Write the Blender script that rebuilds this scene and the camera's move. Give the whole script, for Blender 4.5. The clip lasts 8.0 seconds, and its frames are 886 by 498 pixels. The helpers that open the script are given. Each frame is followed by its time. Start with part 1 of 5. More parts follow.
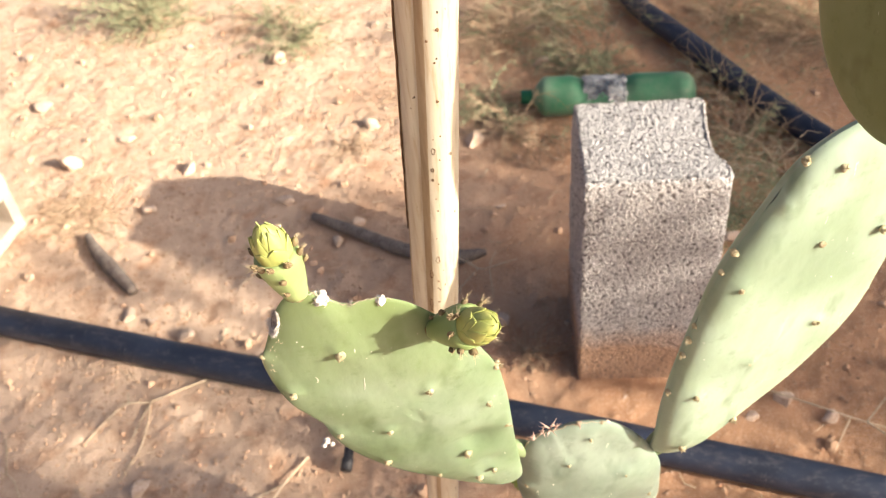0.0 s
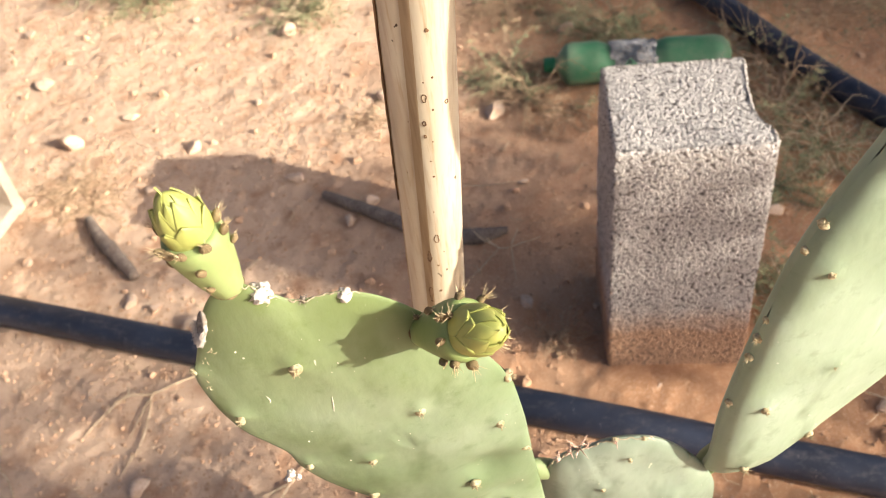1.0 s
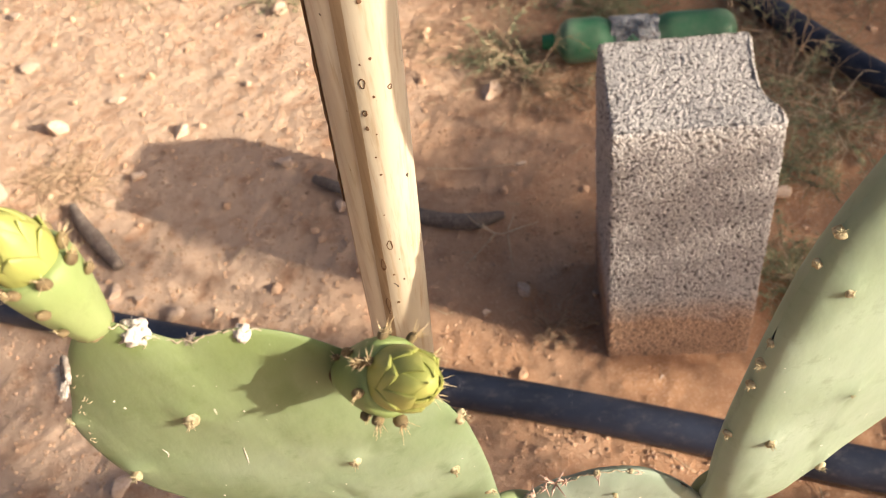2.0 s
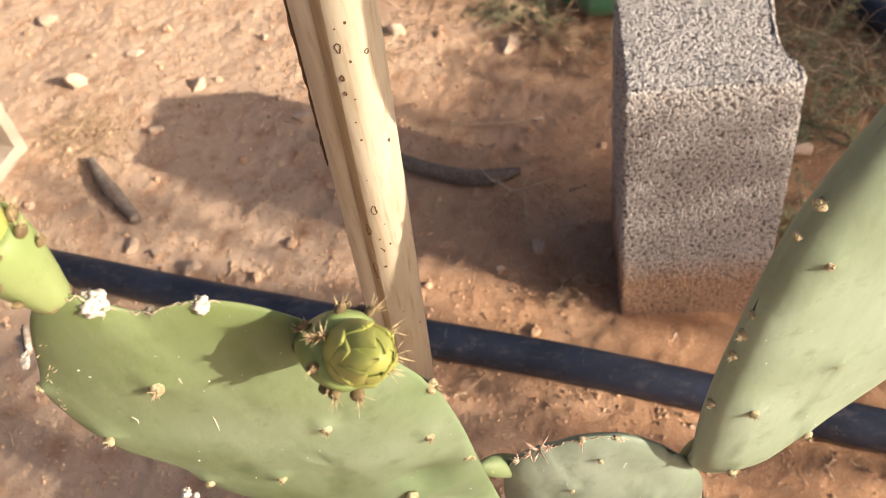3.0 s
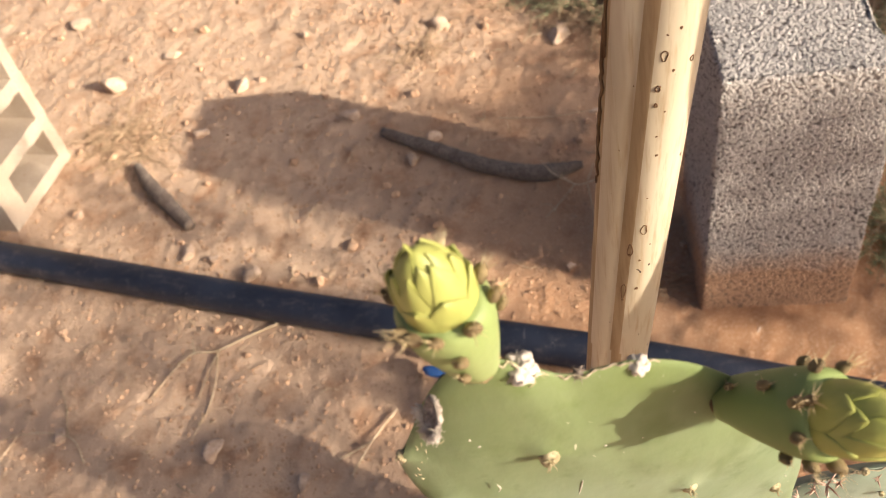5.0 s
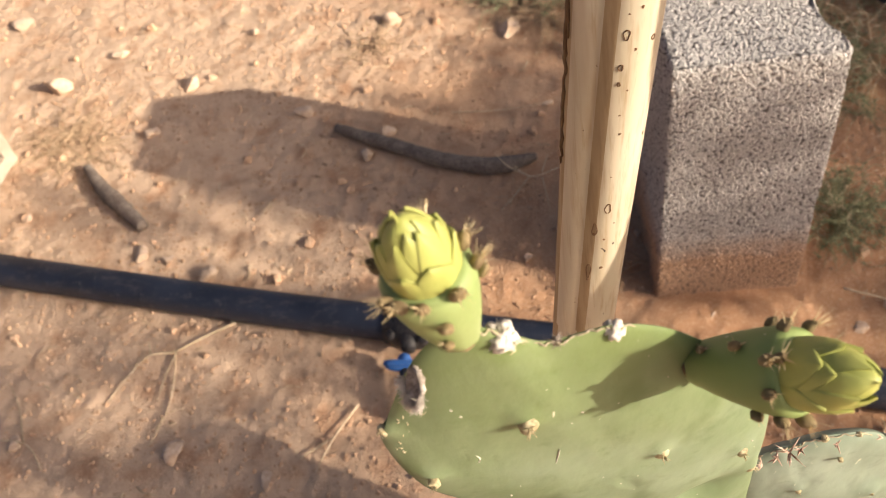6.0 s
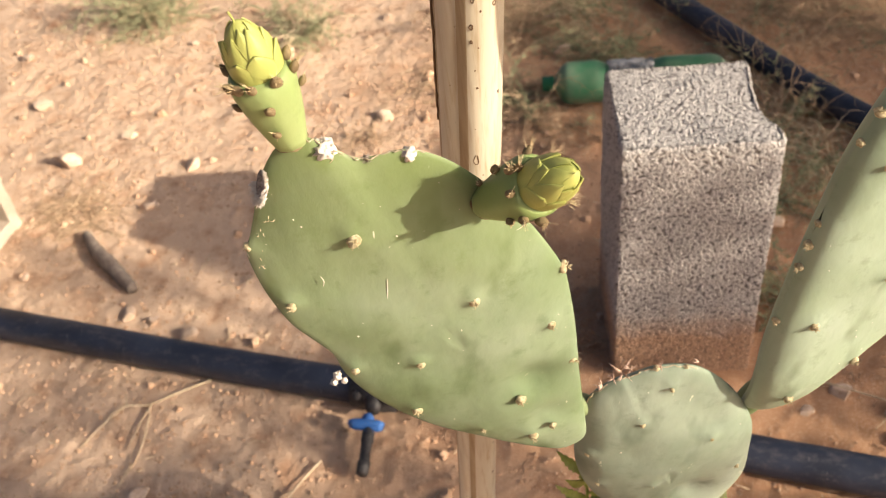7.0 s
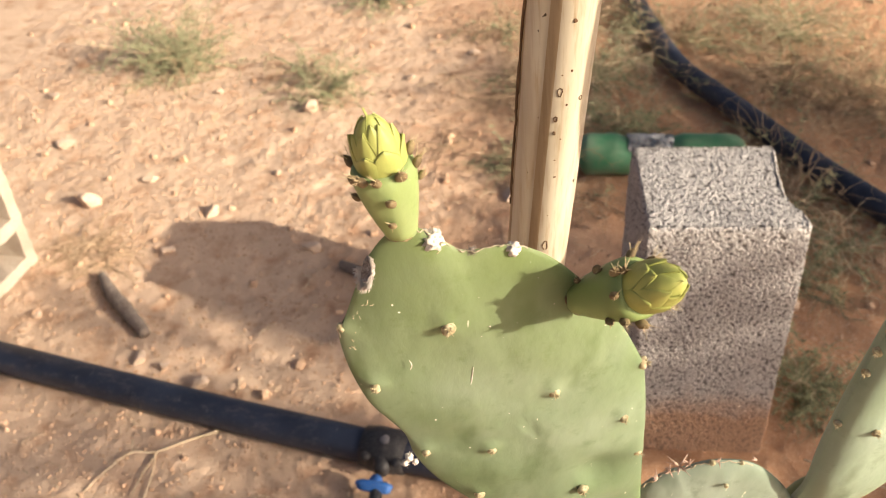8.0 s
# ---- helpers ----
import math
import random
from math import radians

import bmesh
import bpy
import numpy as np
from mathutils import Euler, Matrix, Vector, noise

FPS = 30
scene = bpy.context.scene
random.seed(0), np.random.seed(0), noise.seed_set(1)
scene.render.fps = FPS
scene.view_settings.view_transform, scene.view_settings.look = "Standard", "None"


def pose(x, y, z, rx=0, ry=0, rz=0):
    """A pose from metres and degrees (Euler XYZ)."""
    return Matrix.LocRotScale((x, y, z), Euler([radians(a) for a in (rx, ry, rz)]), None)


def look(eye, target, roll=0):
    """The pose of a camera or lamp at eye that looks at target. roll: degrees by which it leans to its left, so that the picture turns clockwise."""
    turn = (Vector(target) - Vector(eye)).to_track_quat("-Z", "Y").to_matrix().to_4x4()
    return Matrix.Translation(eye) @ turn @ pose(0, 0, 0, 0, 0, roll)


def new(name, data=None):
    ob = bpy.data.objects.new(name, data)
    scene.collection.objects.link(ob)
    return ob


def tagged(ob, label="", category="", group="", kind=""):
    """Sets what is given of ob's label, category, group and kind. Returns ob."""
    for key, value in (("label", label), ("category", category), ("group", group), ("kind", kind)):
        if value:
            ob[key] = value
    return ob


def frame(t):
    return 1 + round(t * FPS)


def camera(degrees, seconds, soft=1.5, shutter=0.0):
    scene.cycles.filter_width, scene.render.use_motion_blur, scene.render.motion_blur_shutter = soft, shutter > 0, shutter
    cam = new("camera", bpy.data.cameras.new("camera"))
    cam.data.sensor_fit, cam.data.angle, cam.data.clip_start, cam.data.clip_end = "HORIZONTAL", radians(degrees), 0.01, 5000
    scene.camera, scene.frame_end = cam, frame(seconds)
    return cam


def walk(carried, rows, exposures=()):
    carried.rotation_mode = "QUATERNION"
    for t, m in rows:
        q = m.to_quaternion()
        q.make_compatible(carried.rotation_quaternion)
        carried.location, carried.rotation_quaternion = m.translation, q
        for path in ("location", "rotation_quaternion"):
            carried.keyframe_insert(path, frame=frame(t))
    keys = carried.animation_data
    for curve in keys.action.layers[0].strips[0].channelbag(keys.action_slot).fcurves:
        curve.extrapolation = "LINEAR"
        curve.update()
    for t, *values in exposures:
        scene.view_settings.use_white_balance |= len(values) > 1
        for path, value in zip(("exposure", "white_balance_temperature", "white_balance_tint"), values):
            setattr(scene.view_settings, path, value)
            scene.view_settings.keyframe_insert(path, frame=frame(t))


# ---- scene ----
cam = camera(51.3, 8.0, 1.0)
cam.data.dof.use_dof = True
cam.data.dof.focus_distance, cam.data.dof.aperture_fstop = 0.33, 27.0
PATH = [
    (0, (0.342, 0.307, 1.165), (0.102, 1.776, -0.171), -5.9),
    (0.5, (0.334, 0.333, 1.148), (0.09, 1.791, -0.2), -6.6),
    (1, (0.341, 0.386, 1.091), (0.046, 1.82, -0.273), -8.2),
    (1.5, (0.342, 0.425, 1.064), (0.024, 1.826, -0.328), -8.7),
    (1.7, (0.347, 0.431, 1.061), (0.043, 1.842, -0.323), -9.3),
    (2.8, (0.365, 0.446, 1.053), (0.013, 1.776, -0.399), -10.0),
    (3, (0.369, 0.445, 1.057), (0.006, 1.766, -0.401), -10.9),
    (3.5, (0.369, 0.45, 1.054), (-0.008, 1.757, -0.412), -11.8),
    (4, (0.341, 0.448, 1.057), (-0.053, 1.755, -0.409), -12.2),
    (4.5, (0.301, 0.451, 1.057), (-0.089, 1.751, -0.411), -12.1),
    (4.7, (0.284, 0.459, 1.057), (-0.112, 1.761, -0.409), -12.9),
    (5.8, (0.244, 0.467, 1.052), (-0.018, 1.773, -0.44), -10.9),
    (6, (0.259, 0.457, 1.056), (-0.007, 1.766, -0.432), -11.2),
    (6.5, (0.296, 0.356, 1.043), (0.034, 1.784, -0.333), -7.8),
    (7, (0.316, 0.35, 1.047), (0.048, 1.852, -0.247), -7.2),
    (7.5, (0.311, 0.355, 1.067), (0.04, 1.911, -0.159), -6.9),
    (8, (0.285, 0.35, 1.061), (0.019, 1.928, -0.139), -3.4),
]
walk(cam, [(t, look(eye, target, roll)) for t, eye, target, roll in PATH],
     [(0, 1.17, 6550, 9), (0.5, 1.03, 6650, 9), (1.0, 0.96, 6650, 10), (1.7, 0.78, 6900, 12), (3.0, 0.61, 7000, 13), (5.0, 0.64, 7050, 13), (8.0, 0.68, 7050, 11)])

# ---- world, sun ----
SUN = Vector((0.893, -0.34, 0.405)).normalized()
world = bpy.data.worlds.new("sky")
scene.world = world
world.use_nodes = True
wn = world.node_tree
sky = wn.nodes.new("ShaderNodeTexSky")
sky.sky_type = "NISHITA"
sky.sun_disc = False
sky.sun_elevation = math.asin(SUN.z)
sky.sun_rotation = math.atan2(SUN.x, SUN.y)
sky.air_density, sky.dust_density = 0.45, 6.0
wn.links.new(sky.outputs[0], wn.nodes["Background"].inputs[0])
wn.nodes["Background"].inputs[1].default_value = 0.090
lamp = bpy.data.lights.new("sun", "SUN")
lamp.energy, lamp.angle, lamp.color = 5.0, radians(0.53), (1.0, 0.9, 0.76)
sun = new("sun", lamp)
sun.matrix_world = look(SUN * 20, (0, 0, 0))


# ---- materials ----
def nodes_of(name):
    m = bpy.data.materials.new(name)
    m.use_nodes = True
    t = m.node_tree
    return m, t, t.nodes["Principled BSDF"]


def add(t, kind, **values):
    n = t.nodes.new(kind)
    for k, v in values.items():
        n.inputs[k.replace("_", " ")].default_value = v
    return n


def ramp(t, source, a, b, ca=(0, 0, 0, 1), cb=(1, 1, 1, 1)):
    r = t.nodes.new("ShaderNodeValToRGB")
    r.color_ramp.elements[0].position, r.color_ramp.elements[1].position = a, b
    r.color_ramp.elements[0].color, r.color_ramp.elements[1].color = ca, cb
    t.links.new(source, r.inputs[0])
    return r.outputs[0]


def blend(t, factor, a, b, mode="MIX"):
    n = t.nodes.new("ShaderNodeMix")
    n.data_type, n.blend_type = "RGBA", mode
    for socket, value in ((n.inputs[0], factor), (n.inputs[6], a), (n.inputs[7], b)):
        if isinstance(value, (int, float)):
            socket.default_value = value
        elif isinstance(value, tuple):
            socket.default_value = (*value[:3], 1)
        else:
            t.links.new(value, socket)
    return n.outputs[2]


def noise_of(t, scale, detail=4.0, rough=0.55, stretch=None, coord="Object"):
    c = t.nodes.new("ShaderNodeTexCoord")
    n = add(t, "ShaderNodeTexNoise", Scale=scale, Detail=detail, Roughness=rough)
    if stretch:
        mp = t.nodes.new("ShaderNodeMapping")
        mp.inputs["Scale"].default_value = stretch
        t.links.new(c.outputs[coord], mp.inputs[0])
        t.links.new(mp.outputs[0], n.inputs["Vector"])
    else:
        t.links.new(c.outputs[coord], n.inputs["Vector"])
    return n.outputs[0]


def bumped(t, b, height, strength, distance):
    n = add(t, "ShaderNodeBump", Strength=strength, Distance=distance)
    t.links.new(height, n.inputs["Height"])
    t.links.new(n.outputs[0], b.inputs["Normal"])


def surface(name, c1, c2, big, small, rough=0.8, bump=0.4, depth=0.001, c3=None, spec=0.3, island=0.0, stretch=None):
    """Two-scale mottled surface: c1 to c2 over the big scale, darkened or tinted to c3 by the fine grain."""
    m, t, b = nodes_of(name)
    base = blend(t, ramp(t, noise_of(t, big, stretch=stretch), 0.35, 0.65), c1, c2)
    fine = noise_of(t, small, 6.0, 0.65, stretch)
    base = blend(t, ramp(t, fine, 0.45, 0.75), base, c3 or tuple(x * 0.6 for x in c2))
    if island:
        g = t.nodes.new("ShaderNodeNewGeometry")
        base = blend(t, 1.0, base, ramp(t, g.outputs["Random Per Island"], 0, 1, (1 - island,) * 3 + (1,), (1 + island,) * 3 + (1,)), "MULTIPLY")
    t.links.new(base, b.inputs["Base Color"])
    b.inputs["Roughness"].default_value = rough
    b.inputs["Specular IOR Level"].default_value = spec
    if bump:
        bumped(t, b, fine, bump, depth)
    return m


def soil_material():
    m, t, b = nodes_of("soil")
    c = t.nodes.new("ShaderNodeTexCoord")
    sep = t.nodes.new("ShaderNodeSeparateXYZ")
    t.links.new(c.outputs["Object"], sep.inputs[0])
    drift = t.nodes.new("ShaderNodeMath")
    drift.operation = "MULTIPLY_ADD"
    t.links.new(noise_of(t, 2.2, 3.0), drift.inputs[0])
    drift.inputs[1].default_value = 1.2
    t.links.new(sep.outputs[0], drift.inputs[2])
    wide = t.nodes.new("ShaderNodeMath")
    wide.operation = "MULTIPLY_ADD"
    t.links.new(noise_of(t, 0.45, 3.0), wide.inputs[0])
    wide.inputs[1].default_value = 6.0
    wide.inputs[2].default_value = -2.9
    away = t.nodes.new("ShaderNodeVectorMath")
    away.operation = "DISTANCE"
    t.links.new(c.outputs["Object"], away.inputs[0])
    away.inputs[1].default_value = (0.1, 1.7, 0.0)
    # paler on the open side, redder and darker along the row, patchy further off
    tenth = t.nodes.new("ShaderNodeMath")
    tenth.operation = "MULTIPLY"
    t.links.new(away.outputs["Value"], tenth.inputs[0])
    tenth.inputs[1].default_value = 0.1
    red = blend(t, ramp(t, tenth.outputs[0], 0.22, 0.45), ramp(t, drift.outputs[0], 0.40, 0.95), ramp(t, wide.outputs[0], 0.0, 1.0))
    base = blend(t, red, (0.64, 0.472, 0.345), (0.500, 0.283, 0.163))
    base = blend(t, ramp(t, noise_of(t, 17.0, 5.0), 0.5, 0.75), base, (0.42, 0.228, 0.132))
    fine = noise_of(t, 260.0, 8.0, 0.7)
    base = blend(t, ramp(t, fine, 0.5, 0.72), base, (0.65, 0.462, 0.325))
    t.links.new(base, b.inputs["Base Color"])
    b.inputs["Roughness"].default_value = 0.95
    b.inputs["Specular IOR Level"].default_value = 0.1
    both = t.nodes.new("ShaderNodeMath")
    t.links.new(fine, both.inputs[0])
    t.links.new(noise_of(t, 70.0, 6.0, 0.6), both.inputs[1])
    bumped(t, b, both.outputs[0], 0.9, 0.003)
    return m


def pad_material(name, c1, c2, fresh=None):
    """Waxy prickly-pear skin: pale bloom over green, corky scars, faint wrinkles."""
    m, t, b = nodes_of(name)
    base = blend(t, ramp(t, noise_of(t, 18.0, 4.0), 0.32, 0.7), c1, c2)
    base = blend(t, ramp(t, noise_of(t, 90.0, 6.0, 0.7), 0.55, 0.8), base, tuple(x * 0.8 for x in c1))
    base = blend(t, ramp(t, noise_of(t, 46.0, 3.0, 0.5, (1, 1, 0.5)), 0.58, 0.72), base, tuple(x * 0.72 for x in c1))
    base = blend(t, ramp(t, noise_of(t, 11.0, 2.0, 0.5), 0.5, 0.72), base, tuple(x * 0.78 for x in c1))
    if fresh:  # the bloom is thinner on the young growth near the upper rim
        c = t.nodes.new("ShaderNodeTexCoord")
        sep = t.nodes.new("ShaderNodeSeparateXYZ")
        t.links.new(c.outputs["Object"], sep.inputs[0])
        mix = t.nodes.new("ShaderNodeMath")
        mix.operation = "MULTIPLY_ADD"
        t.links.new(noise_of(t, 24.0, 4.0), mix.inputs[0])
        mix.inputs[1].default_value = 0.10
        t.links.new(sep.outputs[2], mix.inputs[2])
        base = blend(t, ramp(t, mix.outputs[0], 0.84, 0.96, (0, 0, 0, 1), (0.75, 0.75, 0.75, 1)), base, fresh)
    scar = ramp(t, noise_of(t, 210.0, 3.0, 0.6, (1, 1, 0.25)), 0.715, 0.74)
    base = blend(t, scar, base, (0.55, 0.55, 0.42))
    t.links.new(base, b.inputs["Base Color"])
    b.inputs["Roughness"].default_value = 0.52
    b.inputs["Specular IOR Level"].default_value = 0.3
    b.inputs["Subsurface Weight"].default_value = 0.05
    b.inputs["Subsurface Radius"].default_value = (0.4, 0.6, 0.2)
    b.inputs["Subsurface Scale"].default_value = 0.008
    crease = t.nodes.new("ShaderNodeMath")
    crease.operation = "MULTIPLY_ADD"
    t.links.new(noise_of(t, 260.0, 5.0, 0.6, (1, 1, 0.7)), crease.inputs[0])
    crease.inputs[1].default_value = 0.10
    t.links.new(noise_of(t, 34.0, 2.5, 0.5, (1, 1, 0.6)), crease.inputs[2])
    bumped(t, b, crease.outputs[0], 0.6, 0.003)
    return m


def block_material():
    m, t, b = nodes_of("pumice_concrete")
    c = t.nodes.new("ShaderNodeTexCoord")
    # grains of pumice with open pores between them, the shade inside the pores painted dark
    v = add(t, "ShaderNodeTexVoronoi", Scale=265.0, Randomness=1.0)
    warp = t.nodes.new("ShaderNodeMix")
    warp.data_type, warp.blend_type = "RGBA", "LINEAR_LIGHT"
    warp.inputs[0].default_value = 0.0028
    wob = add(t, "ShaderNodeTexNoise", Scale=300.0, Detail=3.0)
    t.links.new(c.outputs["Object"], wob.inputs["Vector"])
    t.links.new(c.outputs["Object"], warp.inputs[6])
    t.links.new(wob.outputs[1], warp.inputs[7])
    t.links.new(warp.outputs[2], v.inputs["Vector"])
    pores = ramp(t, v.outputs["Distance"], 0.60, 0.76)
    base = blend(t, ramp(t, noise_of(t, 40.0, 5.0), 0.35, 0.7), (0.70, 0.668, 0.64), (0.58, 0.553, 0.54))
    base = blend(t, ramp(t, noise_of(t, 500.0, 4.0), 0.5, 0.8), base, (0.44, 0.42, 0.41))
    # soil splashed and wicked up from the ground
    sep = t.nodes.new("ShaderNodeSeparateXYZ")
    t.links.new(c.outputs["Object"], sep.inputs[0])
    edge = t.nodes.new("ShaderNodeMath")
    edge.operation = "MULTIPLY_ADD"
    t.links.new(noise_of(t, 22.0, 5.0), edge.inputs[0])
    edge.inputs[1].default_value = 0.07
    t.links.new(sep.outputs[2], edge.inputs[2])
    dirt = ramp(t, edge.outputs[0], 0.105, 0.170, (0.92, 0.92, 0.92, 1), (0, 0, 0, 1))
    base = blend(t, dirt, base, (0.55, 0.335, 0.21))
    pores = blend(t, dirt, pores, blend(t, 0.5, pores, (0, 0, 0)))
    # near-black pits: their inner shade set as colour over the bump
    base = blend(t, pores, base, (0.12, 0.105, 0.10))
    t.links.new(base, b.inputs["Base Color"])
    b.inputs["Roughness"].default_value = 0.95
    b.inputs["Specular IOR Level"].default_value = 0.1
    bumped(t, b, ramp(t, v.outputs["Distance"], 0.15, 0.7, (1, 1, 1, 1), (0, 0, 0, 1)), 1.0, 0.0035)
    return m


def pipe_material():
    m, t, b = nodes_of("black_polythene")
    base = blend(t, ramp(t, noise_of(t, 14.0, 4.0), 0.35, 0.7), (0.012, 0.018, 0.035), (0.026, 0.035, 0.062))
    dust = ramp(t, noise_of(t, 75.0, 7.0, 0.8, (0.5, 1, 1)), 0.52, 0.68)
    base = blend(t, dust, base, (0.085, 0.080, 0.092))
    scuff = ramp(t, noise_of(t, 120.0, 4.0, 0.7, (1.6, 0.25, 0.25)), 0.66, 0.72)
    base = blend(t, scuff, base, (0.24, 0.22, 0.22))
    t.links.new(base, b.inputs["Base Color"])
    b.inputs["Roughness"].default_value = 0.5
    bumped(t, b, noise_of(t, 90.0, 5.0), 0.2, 0.002)
    return m


def cane_material():
    m, t, b = nodes_of("dry_cane")
    base = blend(t, ramp(t, noise_of(t, 60.0, 4.0, 0.5, (1, 1, 0.05)), 0.35, 0.65), (0.51, 0.44, 0.32), (0.61, 0.55, 0.43))
    base = blend(t, ramp(t, noise_of(t, 10.0, 4.0, 0.5, (1, 1, 0.3)), 0.55, 0.8), base, (0.50, 0.37, 0.21))
    base = blend(t, ramp(t, noise_of(t, 420.0, 3.0, 0.6, (1, 1, 0.02)), 0.5, 0.78), base, (0.40, 0.29, 0.17))
    base = blend(t, ramp(t, noise_of(t, 38.0, 4.0, 0.6, (1, 1, 0.12)), 0.60, 0.76), base, (0.34, 0.21, 0.11))
    mould = ramp(t, noise_of(t, 330.0, 1.5, 0.4, (1, 1, 0.6)), 0.74, 0.76)
    base = blend(t, mould, base, (0.05, 0.028, 0.015))
    t.links.new(base, b.inputs["Base Color"])
    b.inputs["Roughness"].default_value = 0.42
    bumped(t, b, noise_of(t, 240.0, 3.0, 0.5, (1, 1, 0.04)), 0.15, 0.001)
    return m


SOIL = soil_material()
CRUMB = surface("soil_crumbs", (0.54, 0.35, 0.228), (0.61, 0.43, 0.305), 3, 300, 0.95, 0.5, 0.001, (0.46, 0.28, 0.18), 0.1, island=0.12)
PALE = surface("pale_limestone", (0.66, 0.52, 0.41), (0.56, 0.41, 0.30), 30, 180, 0.9, 0.6, 0.002, (0.44, 0.29, 0.20), 0.15)
BLOCK = block_material()
PALEBLOCK = surface("pale_concrete", (0.53, 0.46, 0.38), (0.44, 0.37, 0.29), 14, 220, 0.95, 0.7, 0.002, (0.45, 0.35, 0.27), 0.1)
PIPE = pipe_material()
CANE = cane_material()
# browner cane, for painted shade in the furrow and for the stained edge
CANEDULL = surface("shaded_stained_cane", (0.46, 0.355, 0.225), (0.38, 0.275, 0.16), 30, 300, 0.6, 0.2, 0.001, (0.29, 0.19, 0.10), 0.3, stretch=(1, 1, 0.06))
RIM = surface("corky_rim_skin", (0.44, 0.38, 0.27), (0.35, 0.31, 0.20), 200, 900, 0.85, 0.4, 0.0005, (0.50, 0.42, 0.34), 0.2, island=0.25)
FRAY = surface("frayed_scar", (0.58, 0.52, 0.46), (0.20, 0.16, 0.13), 260, 1500, 0.95, 0.5, 0.0008, (0.12, 0.10, 0.09))
FIBRE = surface("torn_dark_fibre", (0.12, 0.06, 0.03), (0.22, 0.13, 0.07), 60, 400, 0.8, 0.3)
PAD = pad_material("pad_skin", (0.138, 0.200, 0.098), (0.246, 0.308, 0.216), (0.158, 0.208, 0.066))
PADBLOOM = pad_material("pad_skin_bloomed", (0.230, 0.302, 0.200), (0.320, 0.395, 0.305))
PINKSPINE = surface("pinkish_spine", (0.62, 0.46, 0.38), (0.50, 0.34, 0.26), 200, 900, 0.6, 0)
PADGREY = pad_material("pad_skin_greyed", (0.185, 0.238, 0.178), (0.305, 0.362, 0.295))
# darker olive copy of the skin: shade of the upper and stem pads painted in
PADDARK = pad_material("pad_skin_shaded", (0.105, 0.125, 0.045), (0.15, 0.17, 0.08))
JOINT = pad_material("pad_waist_skin", (0.165, 0.222, 0.10), (0.235, 0.29, 0.16))
OVARY = pad_material("young_fruit_skin", (0.225, 0.300, 0.11), (0.30, 0.365, 0.165))
PETAL = surface("bud_petal", (0.385, 0.395, 0.115), (0.30, 0.335, 0.095), 160, 600, 0.5, 0.15, 0.0005, (0.34, 0.36, 0.11), 0.4, stretch=(1, 1, 0.5))
SCALE = surface("bud_scale", (0.14, 0.10, 0.055), (0.25, 0.19, 0.10), 300, 900, 0.7, 0.3)
CORK = surface("areole_cork", (0.53, 0.47, 0.31), (0.35, 0.28, 0.16), 400, 1500, 0.9, 0.4, 0.0005)
WOOL = surface("areole_wool", (0.78, 0.74, 0.68), (0.66, 0.60, 0.53), 300, 1500, 0.95, 0.5, 0.0008, (0.40, 0.32, 0.27))
SPINE = surface("spine", (0.72, 0.62, 0.40), (0.58, 0.44, 0.25), 200, 900, 0.5, 0)
WOOD = surface("weathered_wood", (0.20, 0.155, 0.13), (0.30, 0.25, 0.21), 40, 260, 0.85, 0.7, 0.002, (0.08, 0.06, 0.05), 0.2)
TWIG = surface("dry_twig", (0.58, 0.43, 0.29), (0.44, 0.31, 0.20), 60, 400, 0.85, 0.2, island=0.3)
STRAW = surface("straw", (0.72, 0.60, 0.43), (0.61, 0.47, 0.31), 50, 400, 0.8, 0, island=0.3)
HERB = surface("green_herb", (0.285, 0.31, 0.175), (0.38, 0.385, 0.24), 30, 300, 0.8, 0, 0.001, (0.28, 0.25, 0.15), island=0.35)
LEAF = surface("serrated_leaf", (0.26, 0.34, 0.06), (0.40, 0.44, 0.14), 80, 300, 0.55, 0.2)
BLUE = surface("blue_plastic", (0.015, 0.10, 0.36), (0.03, 0.14, 0.42), 50, 400, 0.45, 0.1, 0.001, (0.10, 0.15, 0.30))
FITTING = surface("black_plastic", (0.02, 0.02, 0.023), (0.035, 0.034, 0.038), 50, 400, 0.5, 0.2, 0.001, (0.10, 0.09, 0.085))
GREYCAP = surface("grey_plastic", (0.20, 0.19, 0.20), (0.15, 0.14, 0.15), 60, 400, 0.5, 0.1)
POT = surface("faded_lilac_plastic", (0.40, 0.385, 0.46), (0.33, 0.31, 0.37), 20, 200, 0.55, 0.2, 0.001, (0.45, 0.36, 0.34))
POTSOIL = surface("pot_soil", (0.30, 0.14, 0.075), (0.38, 0.20, 0.11), 30, 300, 0.95, 0.8, 0.003)
PAPER = surface("torn_label", (0.70, 0.68, 0.64), (0.03, 0.03, 0.04), 24, 200, 0.6, 0.2, 0.001, (0.10, 0.16, 0.22))


def bottle_material():
    m, t, b = nodes_of("green_bottle_plastic")
    dust = ramp(t, noise_of(t, 16.0, 6.0, 0.65), 0.35, 0.75)
    t.links.new(blend(t, dust, (0.07, 0.28, 0.145), (0.26, 0.37, 0.25)), b.inputs["Base Color"])
    b.inputs["Roughness"].default_value = 0.28
    b.inputs["Transmission Weight"].default_value = 0.35
    b.inputs["IOR"].default_value = 1.3
    bumped(t, b, noise_of(t, 60.0, 3.0), 0.15, 0.002)
    return m


BOTTLE = bottle_material()


# ---- mesh helpers ----
TABLE = np.random.RandomState(3).rand(256, 256)


